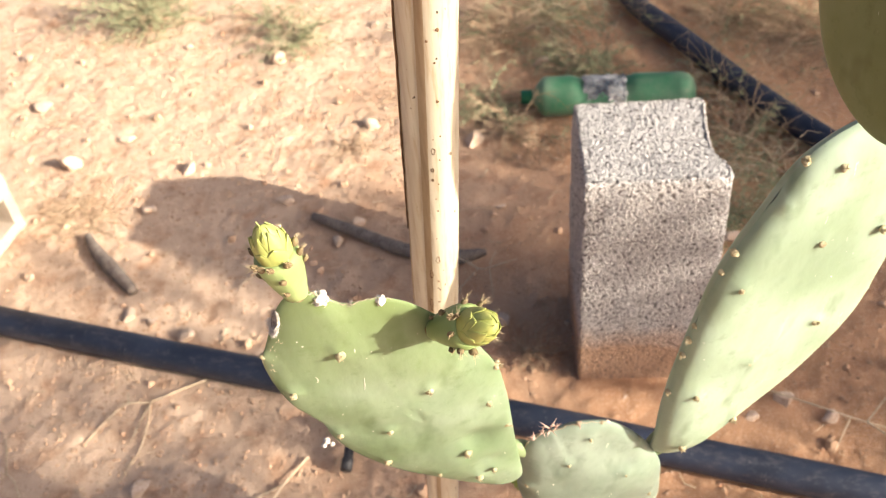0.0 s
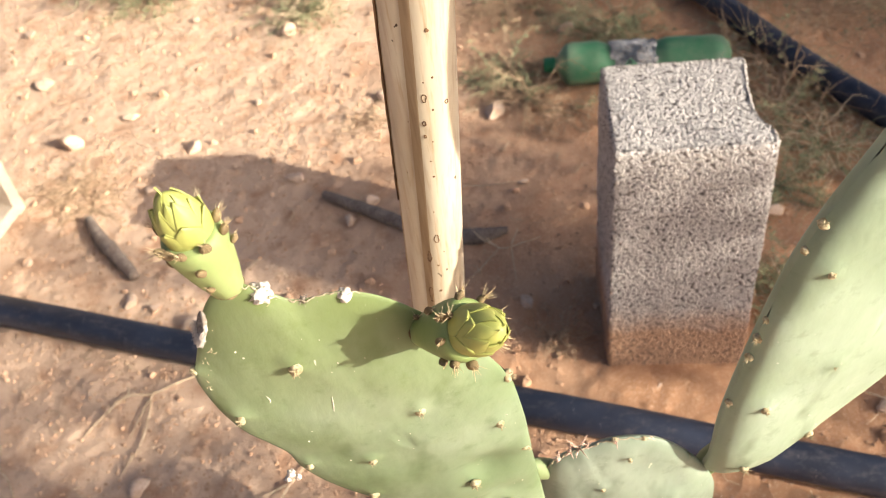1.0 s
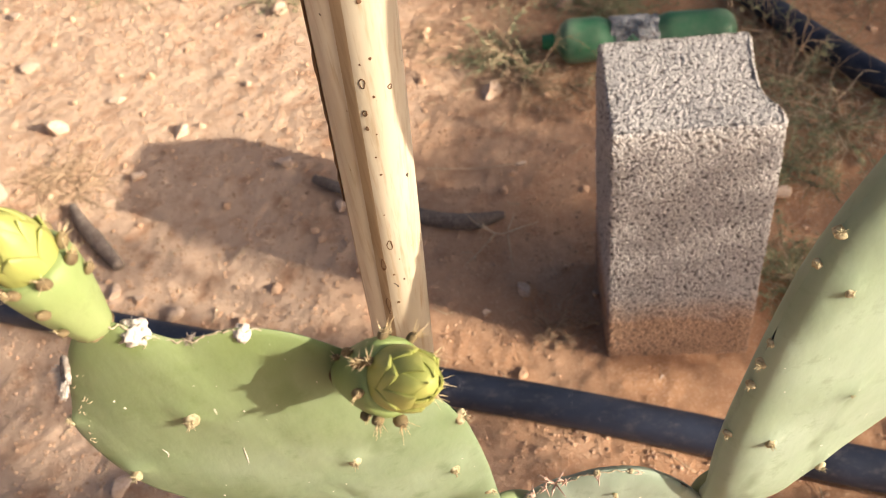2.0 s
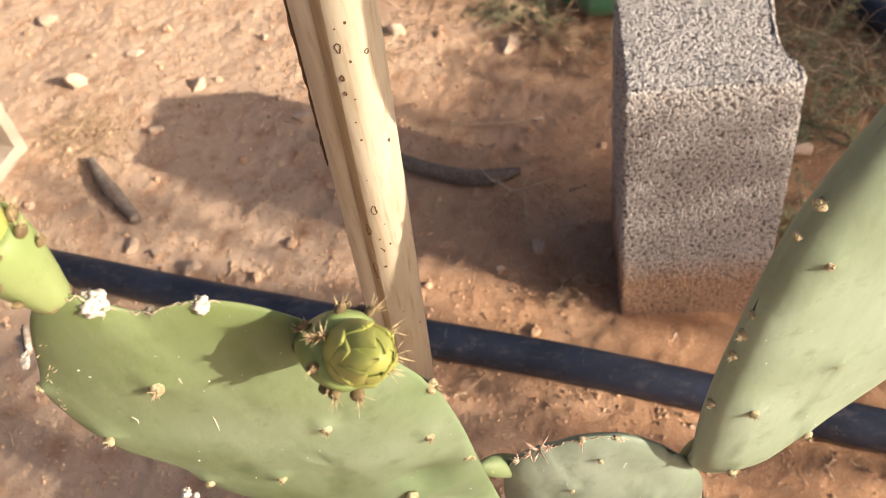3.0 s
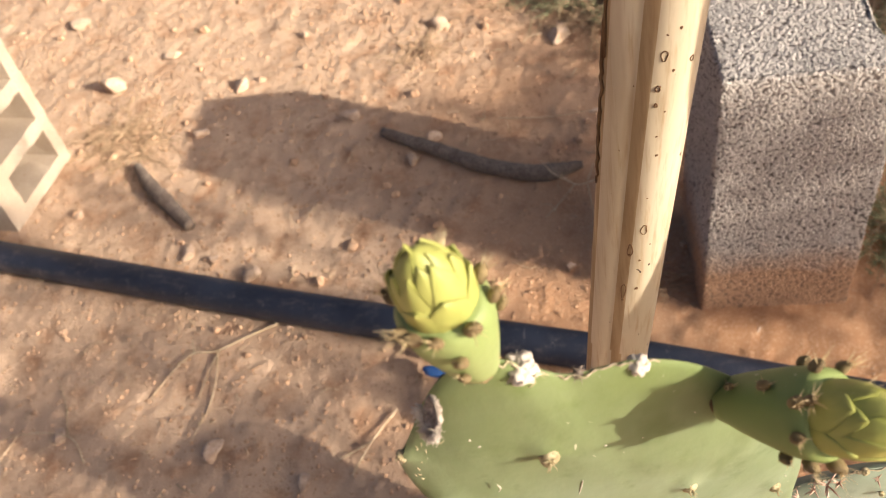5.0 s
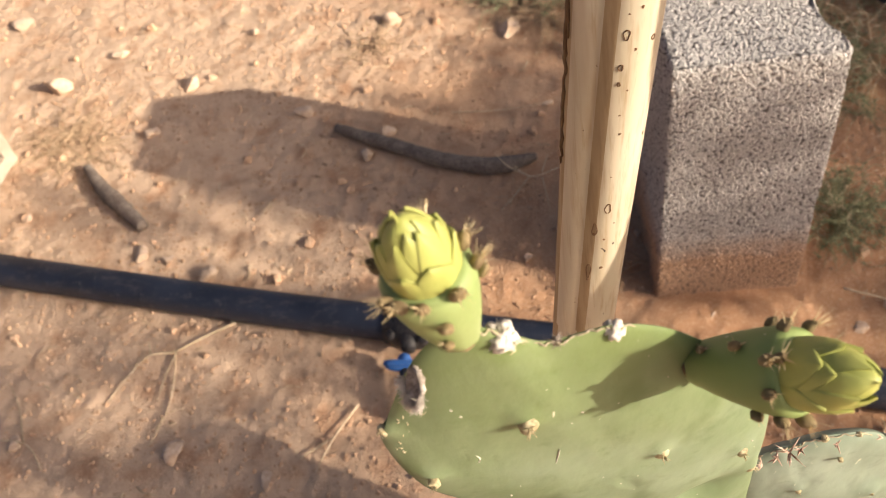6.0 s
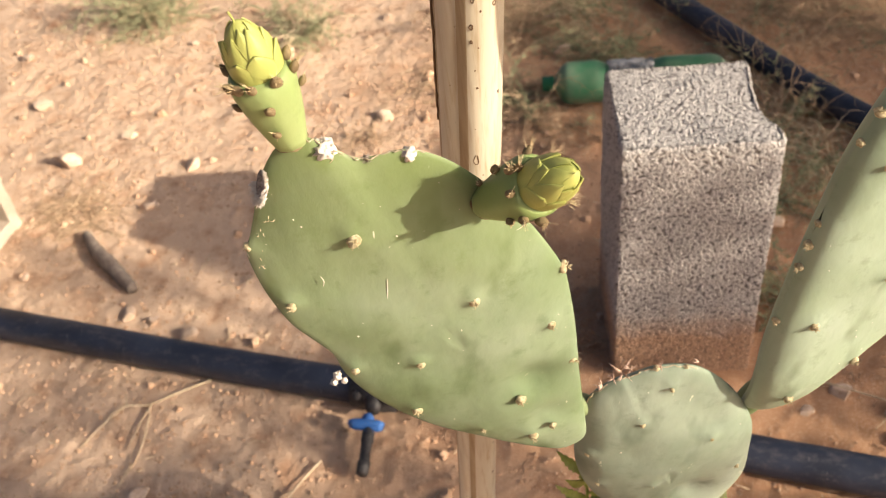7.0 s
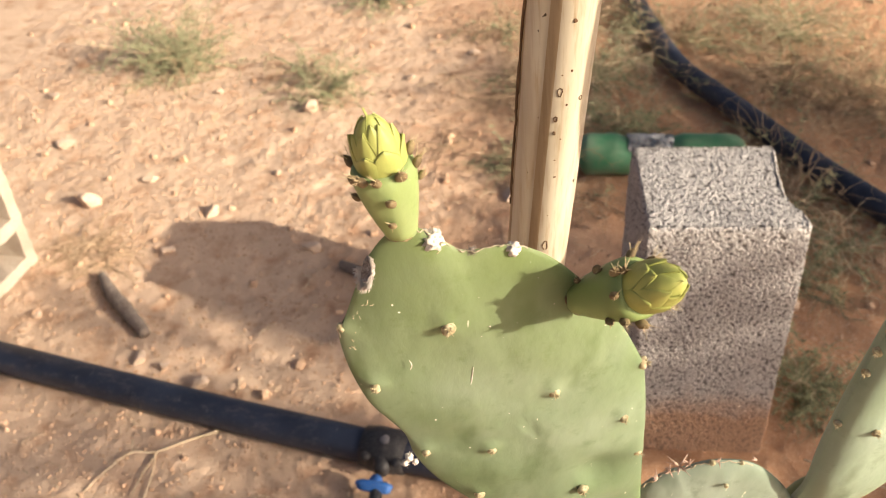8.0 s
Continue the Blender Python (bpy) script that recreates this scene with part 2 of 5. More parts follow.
def lattice(x, y):
    """Smooth value noise in the plane, 0 to 1."""
    x, y = np.asarray(x, float), np.asarray(y, float)
    i, j = np.floor(x).astype(int), np.floor(y).astype(int)
    u, v = x - i, y - j
    u, v = u * u * (3 - 2 * u), v * v * (3 - 2 * v)
    a, b = TABLE[i % 256, j % 256], TABLE[(i + 1) % 256, j % 256]
    c, d = TABLE[i % 256, (j + 1) % 256], TABLE[(i + 1) % 256, (j + 1) % 256]
    return (a * (1 - u) + b * u) * (1 - v) + (c * (1 - u) + d * u) * v


def ground_z(x, y):
    """Height of the trodden soil: long swells, lumps and clods."""
    x, y = np.asarray(x, float), np.asarray(y, float)
    z = 0.022 * (lattice(x * 1.3 + 9, y * 1.3 + 4) - 0.5) * np.clip(np.hypot(x, y - 1.5) - 0.3, 0, 1)
    z = z + 0.008 * (lattice(x * 7 + 31, y * 7 + 13) - 0.5)
    z = z + 0.0045 * (lattice(x * 22 + 5, y * 22 + 71) - 0.5)
    z = z + 0.0042 * np.clip(lattice(x * 55 + 3, y * 55 + 21) - 0.35, 0, 1)
    z = z + 0.005 * np.clip(lattice(x * 120 + 40, y * 120 + 90) - 0.4, 0, 1)
    return z - 0.002


GX, GY, GS = -1.6, 0.5, 0.006
GRID = ground_z(*np.meshgrid(GX + GS * np.arange(600), GY + GS * np.arange(500))).tolist()


def gz(x, y):
    i, j = int((x - GX) / GS), int((y - GY) / GS)
    return GRID[j][i] if 0 <= i < 600 and 0 <= j < 500 else 0.0


class Shape:
    """Collects vertices and faces of one mesh."""

    def __init__(self):
        self.v, self.f, self.n = [], [], 0

    def put(self, verts, faces):
        verts = np.asarray(verts, float).reshape(-1, 3)
        self.v.append(verts)
        self.f.extend([tuple(i + self.n for i in f) for f in faces])
        self.n += len(verts)
        return self

    def mesh(self, name, material, smooth=True):
        me = bpy.data.meshes.new(name)
        me.from_pydata(np.concatenate(self.v).tolist(), [], self.f)
        me.materials.append(material)
        me.polygons.foreach_set("use_smooth", [smooth] * len(me.polygons))
        me.update()
        return me


def thing(name, place, label, category, group="", kind=""):
    """An Empty at the base of a thing, which parents its parts."""
    ob = new(name)
    ob.empty_display_size = 0.03
    ob.location = place
    ob["base"] = list(place)
    return tagged(ob, label, category, group, kind)


def part(name, shape, material, parent=None, label="", smooth=True):
    """One mesh, in world metres, under a thing or a part."""
    ob = new(name, shape if isinstance(shape, bpy.types.Mesh) else shape.mesh(name, material, smooth))
    if parent is not None:
        ob.parent = parent
        if "base" in parent.keys():
            ob.matrix_parent_inverse = Matrix.Translation(Vector(parent["base"])).inverted()
    return tagged(ob, label)


def spline(points, n, closed=False):
    """A smooth curve through the points (Catmull-Rom), n samples."""
    p = np.asarray(points, float)
    k = len(p)
    out = []
    for s in np.linspace(0, k if closed else k - 1, n, endpoint=not closed):
        i = int(min(s, k - 1 if closed else k - 2))
        u = s - i
        if closed:
            a, b, c, d = p[(i - 1) % k], p[i % k], p[(i + 1) % k], p[(i + 2) % k]
        else:
            a, b, c, d = p[max(i - 1, 0)], p[i], p[i + 1], p[min(i + 2, k - 1)]
        out.append(0.5 * (2 * b + (c - a) * u + (2 * a - 5 * b + 4 * c - d) * u * u + (3 * b - a - 3 * c + d) * u ** 3))
    return np.array(out)


def tube(path, radii, sides=6, caps=True):
    """Vertices and faces of a tube along a path."""
    p = np.asarray(path, float)
    n = len(p)
    r = np.full(n, radii, float) if np.isscalar(radii) else np.asarray(radii, float)
    tan = np.gradient(p, axis=0)
    tan /= np.linalg.norm(tan, axis=1)[:, None] + 1e-12
    ref = np.array((0.1, 0.2, 0.97)) if abs(tan[:, 2]).mean() < 0.7 else np.array((0.97, 0.2, 0.1))
    a = ref - tan * (tan @ ref)[:, None]
    a /= np.sqrt((a * a).sum(1))[:, None] + 1e-12
    b = np.stack((tan[:, 1] * a[:, 2] - tan[:, 2] * a[:, 1], tan[:, 2] * a[:, 0] - tan[:, 0] * a[:, 2], tan[:, 0] * a[:, 1] - tan[:, 1] * a[:, 0]), 1)
    w = 2 * math.pi * np.arange(sides) / sides
    verts = (p[:, None] + r[:, None, None] * (np.cos(w)[None, :, None] * a[:, None] + np.sin(w)[None, :, None] * b[:, None])).reshape(-1, 3)
    faces = [(i * sides + k, i * sides + (k + 1) % sides, (i + 1) * sides + (k + 1) % sides, (i + 1) * sides + k) for i in range(n - 1) for k in range(sides)]
    if caps:
        faces += [tuple(range(sides - 1, -1, -1)), tuple((n - 1) * sides + k for k in range(sides))]
    return verts, faces


def revolve(profile, base, axis, sides=24):
    """Profile rows (distance along the axis, radius) turned round an axis."""
    ax = Vector(axis).normalized()
    a = ax.orthogonal().normalized()
    b = ax.cross(a)
    verts = []
    for h, r in profile:
        for k in range(sides):
            w = 2 * math.pi * k / sides
            verts.append(Vector(base) + ax * h + (a * math.cos(w) + b * math.sin(w)) * r)
    n = len(profile)
    faces = [(i * sides + k, i * sides + (k + 1) % sides, (i + 1) * sides + (k + 1) % sides, (i + 1) * sides + k) for i in range(n - 1) for k in range(sides)]
    faces += [tuple(range(sides - 1, -1, -1)), tuple((n - 1) * sides + k for k in range(sides))]
    return [tuple(v) for v in verts], faces


def ball(level):
    bm = bmesh.new()
    bmesh.ops.create_icosphere(bm, subdivisions=level, radius=1.0)
    v = np.array([x.co[:] for x in bm.verts])
    f = [tuple(x.index for x in q.verts) for q in bm.faces]
    bm.free()
    return v, f


BALL1, BALL2, BALL3 = ball(1), ball(2), ball(3)


def turn_matrix(rng):
    return np.array(Euler(rng.rand(3) * 6.283).to_matrix())


def rock(rng, size, level=BALL2, flat=0.65, rough=0.35):
    """A broken stone, its middle at the origin."""
    v, f = level
    v = v.copy()
    for _ in range(11):  # planes broken off
        d = rng.randn(3)
        d /= np.linalg.norm(d)
        cut = 0.38 + 0.35 * rng.rand()
        over = np.clip(v @ d - cut, 0, None)
        v -= over[:, None] * d
    k = 1 + rough * 0.35 * (lattice(v[:, 0] * 2.3 + rng.rand() * 90 + 50, v[:, 1] * 2.3 + v[:, 2] * 1.7 + 60) - 0.5)
    v = v * k[:, None] * np.array((1, 0.6 + 0.4 * rng.rand(), flat)) * size
    w = rng.rand() * 6.283
    c, s = math.cos(w), math.sin(w)
    return v @ np.array(((c, s, 0), (-s, c, 0), (0, 0, 1.0))), f


# ---- ground ----
def spaced(lo, hi, step, far):
    core = np.arange(lo, hi + step / 2, step)
    grow = step * 1.12 ** np.arange(1, 75)
    out = np.cumsum(grow)
    out = out[out < far]
    return np.concatenate((lo - out[::-1], core, hi + out))


def build_ground():
    xs, ys = spaced(-1.25, 1.25, 0.0065, 70), spaced(0.75, 3.1, 0.0065, 70)
    X, Y = np.meshgrid(xs, ys)
    Z = ground_z(X, Y)
    far = np.clip((np.hypot(X, Y - 1.8) - 3) / 6, 0, 1)
    Z = Z * (1 - far)
    # a low heap of loose soil against the foot of the concrete block, and the pipe's own trough
    Z += 0.014 * np.exp(-(((X - 0.50) / 0.16) ** 2 + ((Y - 1.235) / 0.045) ** 2))
    n, m = X.shape
    idx = np.arange(n * m).reshape(n, m)
    quads = np.stack((idx[:-1, :-1], idx[:-1, 1:], idx[1:, 1:], idx[1:, :-1]), -1).reshape(-1, 4)
    me = bpy.data.meshes.new("ground")
    me.from_pydata(np.stack((X, Y, Z), -1).reshape(-1, 3).tolist(), [], quads.tolist())
    me.materials.append(SOIL)
    me.polygons.foreach_set("use_smooth", [True] * len(me.polygons))
    me.update()
    tagged(new("ground", me), "dry reddish-brown loose soil with clods and gravel", "ground", kind="structure")


def scatter(name, count, lo, hi, level, rng, material, label, category, zone, sink=0.25):
    """Uncountable crumbs and gravel, joined into one mesh."""
    base_v, base_f = level
    base_f = np.array(base_f)
    nv = len(base_v)
    x0, x1, y0, y1 = zone
    vs, fs = [], []
    kept = 0
    while kept < count:
        x, y = x0 + (x1 - x0) * rng.rand(), y0 + (y1 - y0) * rng.rand()
        if lattice(x * 5 + 77, y * 5 + 12) * 0.6 + lattice(x * 1.7 + 7, y * 1.7 + 2) * 0.5 < 0.12 + 0.50 * rng.rand():
            continue
        size = lo * (hi / lo) ** (rng.rand() ** 2.2)
        v = base_v * (0.7 + 0.5 * rng.rand(nv, 1)) * (size * np.array((1, 0.6 + 0.4 * rng.rand(), 0.5 + 0.4 * rng.rand())))
        v = v @ turn_matrix(rng)
        v += (x, y, gz(x, y) + size * (0.45 - sink))
        vs.append(v)
        fs.append(base_f + kept * nv)
        kept += 1
    me = bpy.data.meshes.new(name)
    me.from_pydata(np.concatenate(vs).tolist(), [], np.concatenate(fs).tolist())
    me.materials.append(material)
    me.update()
    return tagged(new(name, me), label, category, kind="stuff")


build_ground()


# ---- concrete block standing on its end ----
def standing_block():
    rng = np.random.RandomState(11)
    side = [(0, 0), (0.20, 0), (0.202, 0.028), (0.196, 0.044), (0.187, 0.062), (0.185, 0.09), (0.188, 0.13), (0.193, 0.165), (0.196, 0.2), (0, 0.2)]
    # even walk round the plan, with rounded arrises
    pts = []
    for (xa, ya), (xb, yb) in zip(side, side[1:] + side[:1]):
        n = max(1, int(math.hypot(xb - xa, yb - ya) / 0.0022))
        pts += [(xa + (xb - xa) * i / n, ya + (yb - ya) * i / n) for i in range(n)]
    ring = np.array(pts)
    for _ in range(14):
        ring = (np.roll(ring, 1, 0) + 2 * ring + np.roll(ring, -1, 0)) / 4
    n = len(ring)
    tan = np.roll(ring, -1, 0) - np.roll(ring, 1, 0)
    out = np.stack((tan[:, 1], -tan[:, 0]), 1)
    out /= np.linalg.norm(out, axis=1)[:, None]
    H = 0.402

    def pit(x, y, z):
        d = noise.voronoi((x * 150, y * 150, z * 150))[0]
        return 0.0022 * (0.6 - min(1.0, d[0])) + 0.0010 * noise.noise((x * 60, y * 60, z * 60)) + 0.0016 * noise.noise((x * 9, y * 9, z * 9))

    zs = np.concatenate((np.arange(-0.012, H - 0.007, 0.0024), np.linspace(H - 0.007, H - 0.001, 6)))
    verts, faces = [], []
    for i, z in enumerate(zs):
        draw = 0.006 * max(0.0, 1 - (H - z) / 0.007) ** 2
        chip = 0.004 * max(0, noise.noise((z * 14, 3.3, 1.1)) - 0.15)
        for k in range(n):
            x, y = ring[k]
            a = pit(x, y, z) - 0.002 - draw
            if abs(x) < 0.012 or y < 0.01:
                a -= chip
            verts.append((x + out[k, 0] * a, y + out[k, 1] * a, z))
    for i in range(len(zs) - 1):
        for k in range(n):
            faces.append((i * n + k, i * n + (k + 1) % n, (i + 1) * n + (k + 1) % n, (i + 1) * n + k))
    # the upper end: rings drawn in to the middle
    c = ring.mean(0)
    start = (len(zs) - 1) * n
    steps = 44
    for j in range(1, steps):
        s = 1 - j / steps
        for k in range(n):
            x, y = c + (ring[k] - c) * s * 0.97
            verts.append((x, y, H - 0.0015 * (s > 0.96) - 0.002 + pit(x, y, H) - 0.0005 + 0.001 * (1 - s)))
        for k in range(n):
            a, b = start + (j - 1) * n, start + j * n
            faces.append((a + k, a + (k + 1) % n, b + (k + 1) % n, b + k))
    verts.append((c[0], c[1], H))
    last = start + (steps - 1) * n
    faces += [(last + k, last + (k + 1) % n, len(verts) - 1) for k in range(n)]
    faces.append(tuple(range(n - 1, -1, -1)))
    s = Shape().put(verts, faces)
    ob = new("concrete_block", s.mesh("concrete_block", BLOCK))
    ob.matrix_world = pose(0.378, 1.272, 0.0, 0, 0, 4.0)
    tagged(ob, "grey porous concrete block standing on end, soil-stained at its foot", "block")


standing_block()


# ---- pale hollow block at the edge ----
def hollow_block():
    L, W, T = 0.38, 0.195, 0.20
    cells = [(0.025 + 0.0892 * i, 0.026, 0.0874 + 0.0892 * i, 0.150) for i in range(4)]
    bm = bmesh.new()
    xs = sorted({0, L, *[c[0] for c in cells], *[c[2] for c in cells]})
    ys = [0, 0.026, 0.150, W]
    grid = {}
    for i, x in enumerate(xs):
        for j, y in enumerate(ys):
            for k, z in enumerate((0, T)):
                grid[i, j, k] = bm.verts.new((x, y, z))
    hole = lambda i, j: j == 1 and any(abs(xs[i] - c[0]) < 1e-6 for c in cells)
    for i in range(len(xs) - 1):
        for j in range(3):
            if not hole(i, j):
                bm.faces.new([grid[i, j, 1], grid[i + 1, j, 1], grid[i + 1, j + 1, 1], grid[i, j + 1, 1]])
                bm.faces.new([grid[i, j, 0], grid[i, j + 1, 0], grid[i + 1, j + 1, 0], grid[i + 1, j, 0]])
            for (a, b), (di, dj) in ((((i, j), (i + 1, j)), (0, -1)), (((i + 1, j), (i + 1, j + 1)), (1, 0)), (((i + 1, j + 1), (i, j + 1)), (0, 1)), (((i, j + 1), (i, j)), (-1, 0))):
                inside = 0 <= i + di < len(xs) - 1 and 0 <= j + dj < 3
                if not hole(i, j) and (not inside or hole(i + di, j + dj)):
                    bm.faces.new([grid[(*a, 0)], grid[(*b, 0)], grid[(*b, 1)], grid[(*a, 1)]])
    bmesh.ops.bevel(bm, geom=[e for e in bm.edges if e.calc_face_angle(0) > 1], offset=0.004, segments=2, affect="EDGES")
    bmesh.ops.subdivide_edges(bm, edges=[e for e in bm.edges if e.calc_length() > 0.02], cuts=6, use_grid_fill=True)
    for v in bm.verts:
        v.co += Vector((noise.noise(v.co * 40), noise.noise(v.co * 40 + Vector((9, 0, 0))), noise.noise(v.co * 40 + Vector((0, 9, 0))))) * 0.0025
    me = bpy.data.meshes.new("hollow_block")
    bm.to_mesh(me)
    bm.free()
    me.materials.append(PALEBLOCK)
    ob = new("hollow_block", me)
    ob.matrix_world = HOLLOW_POSE
    tagged(ob, "pale hollow concrete block standing on end, sunlit", "block")


HOLLOW_POSE = Matrix(((0, -0.11, 0.994, -0.940), (0, -0.994, -0.11, 1.683), (1, 0, 0, -0.004), (0, 0, 0, 1)))
hollow_block()


# ---- irrigation pipes ----
def irrigation_pipe(points, radius, label):
    path = spline(points, 160)
    wob = np.stack((np.zeros(160), 0.003 * (lattice(path[:, 0] * 3 + 20, path[:, 1] * 2 + 9) - 0.5), 0.002 * (lattice(path[:, 0] * 4, path[:, 1]) - 0.5)), 1)
    ob = new("irrigation_pipe", Shape().put(*tube(path + wob, radius * (1 + 0.02 * (lattice(path[:, 0] * 9, path[:, 1] * 9) - 0.5)), 28)).mesh("irrigation_pipe", PIPE))
    tagged(ob, label, "pipe", "irrigation pipes")


irrigation_pipe([(-6, 2.72, 0.023), (-2.5, 1.81, 0.023), (-1.2, 1.49, 0.022), (-0.65, 1.366, 0.022), (-0.13, 1.257, 0.022), (0.30, 1.178, 0.022), (0.60, 1.112, 0.022), (0.80, 1.066, 0.023), (1.4, 0.93, 0.023), (3.5, 0.44, 0.023)], 0.0260,
                "dusty black polythene irrigation pipe lying on bare soil")
irrigation_pipe([(0.2, 4.6, 0.025), (0.36, 3.4, 0.025), (0.47, 2.80, 0.025), (0.535, 2.51, 0.026), (0.62, 2.345, 0.026), (0.69, 2.22, 0.026), (0.768, 2.075, 0.026), (0.87, 1.912, 0.026), (1.05, 1.66, 0.026), (1.5, 1.1, 0.025), (2.4, 0.2, 0.02)], 0.0265,
                "black irrigation pipe curving away behind the green bottle")


def drip_valve():
    x, y = 0.036, 1.222
    th = thing("drip_valve", (x, y - 0.06, 0.02), "small black drip valve with a blue lever, tapped into the pipe", "valve")
    s = Shape().put(*revolve([(-0.004, 0.013), (0, 0.016), (0.012, 0.016), (0.016, 0.012), (0.03, 0.010)], (x, y - 0.012, 0.026), (0.05, -1, 0.1), 18))
    s.put(*revolve([(0, 0.0), (0.001, 0.012), (0.014, 0.012), (0.017, 0.009)], (x + 0.002, y - 0.001, 0.036), (0.0, -0.2, 1), 18))
    body = part("body", s, FITTING, th)
    # saddle clamped round the pipe
    axis, mid = Vector((0.983, -0.183, 0.0)), Vector((x, y + 0.004, 0.0225))
    s = Shape().put(*revolve([(-0.034, 0.0262), (-0.033, 0.0300), (-0.020, 0.0312), (-0.018, 0.0330), (0.018, 0.0330), (0.020, 0.0312), (0.033, 0.0300), (0.034, 0.0262)], mid, axis, 32))
    for e in (-0.024, 0.024):
        s.put(*revolve([(0, 0.0068), (0.009, 0.0068), (0.011, 0.0045)], mid + axis * e + Vector((0, -0.026, 0.012)), (-0.1, -0.8, 0.5), 12))
    part("saddle", s, FITTING, th, "black clamp saddle round the pipe")
    part("cap", Shape().put(*revolve([(0, 0.007), (0.003, 0.007), (0.004, 0.005)], (x + 0.002, y - 0.004, 0.052), (0, -0.2, 1), 14)), GREYCAP, body, "grey cap")
    s = Shape()
    for a, b, r in (((x - 0.030, y - 0.066, 0.032), (x + 0.022, y - 0.069, 0.030), 0.0065), ((x - 0.028, y - 0.069, 0.029), (x + 0.020, y - 0.073, 0.027), 0.006)):
        s.put(*tube(np.linspace(a, b, 8), [r * k for k in (0.5, 0.9, 1, 1, 1, 1, 0.9, 0.5)], 10))
    s.put(*revolve([(-0.008, 0.009), (0.008, 0.009)], (x - 0.002, y - 0.06, 0.028), (0, -0.3, 1), 12))
    part("lever", s, BLUE, th, "blue plastic lever")
    s = Shape().put(*revolve([(0, 0.009), (0.02, 0.009), (0.022, 0.0075), (0.05, 0.0072), (0.052, 0.009), (0.07, 0.0085)], (x, y - 0.072, 0.024), (0.0, -1, -0.12), 14))
    part("outlet", s, FITTING, th)


drip_valve()


# ---- support cane ----
def cane_axis(z):
    return np.array((0.2644 + 0.0676 * (z - 0.7), 0.7168 - 0.0843 * (z - 0.7), z))


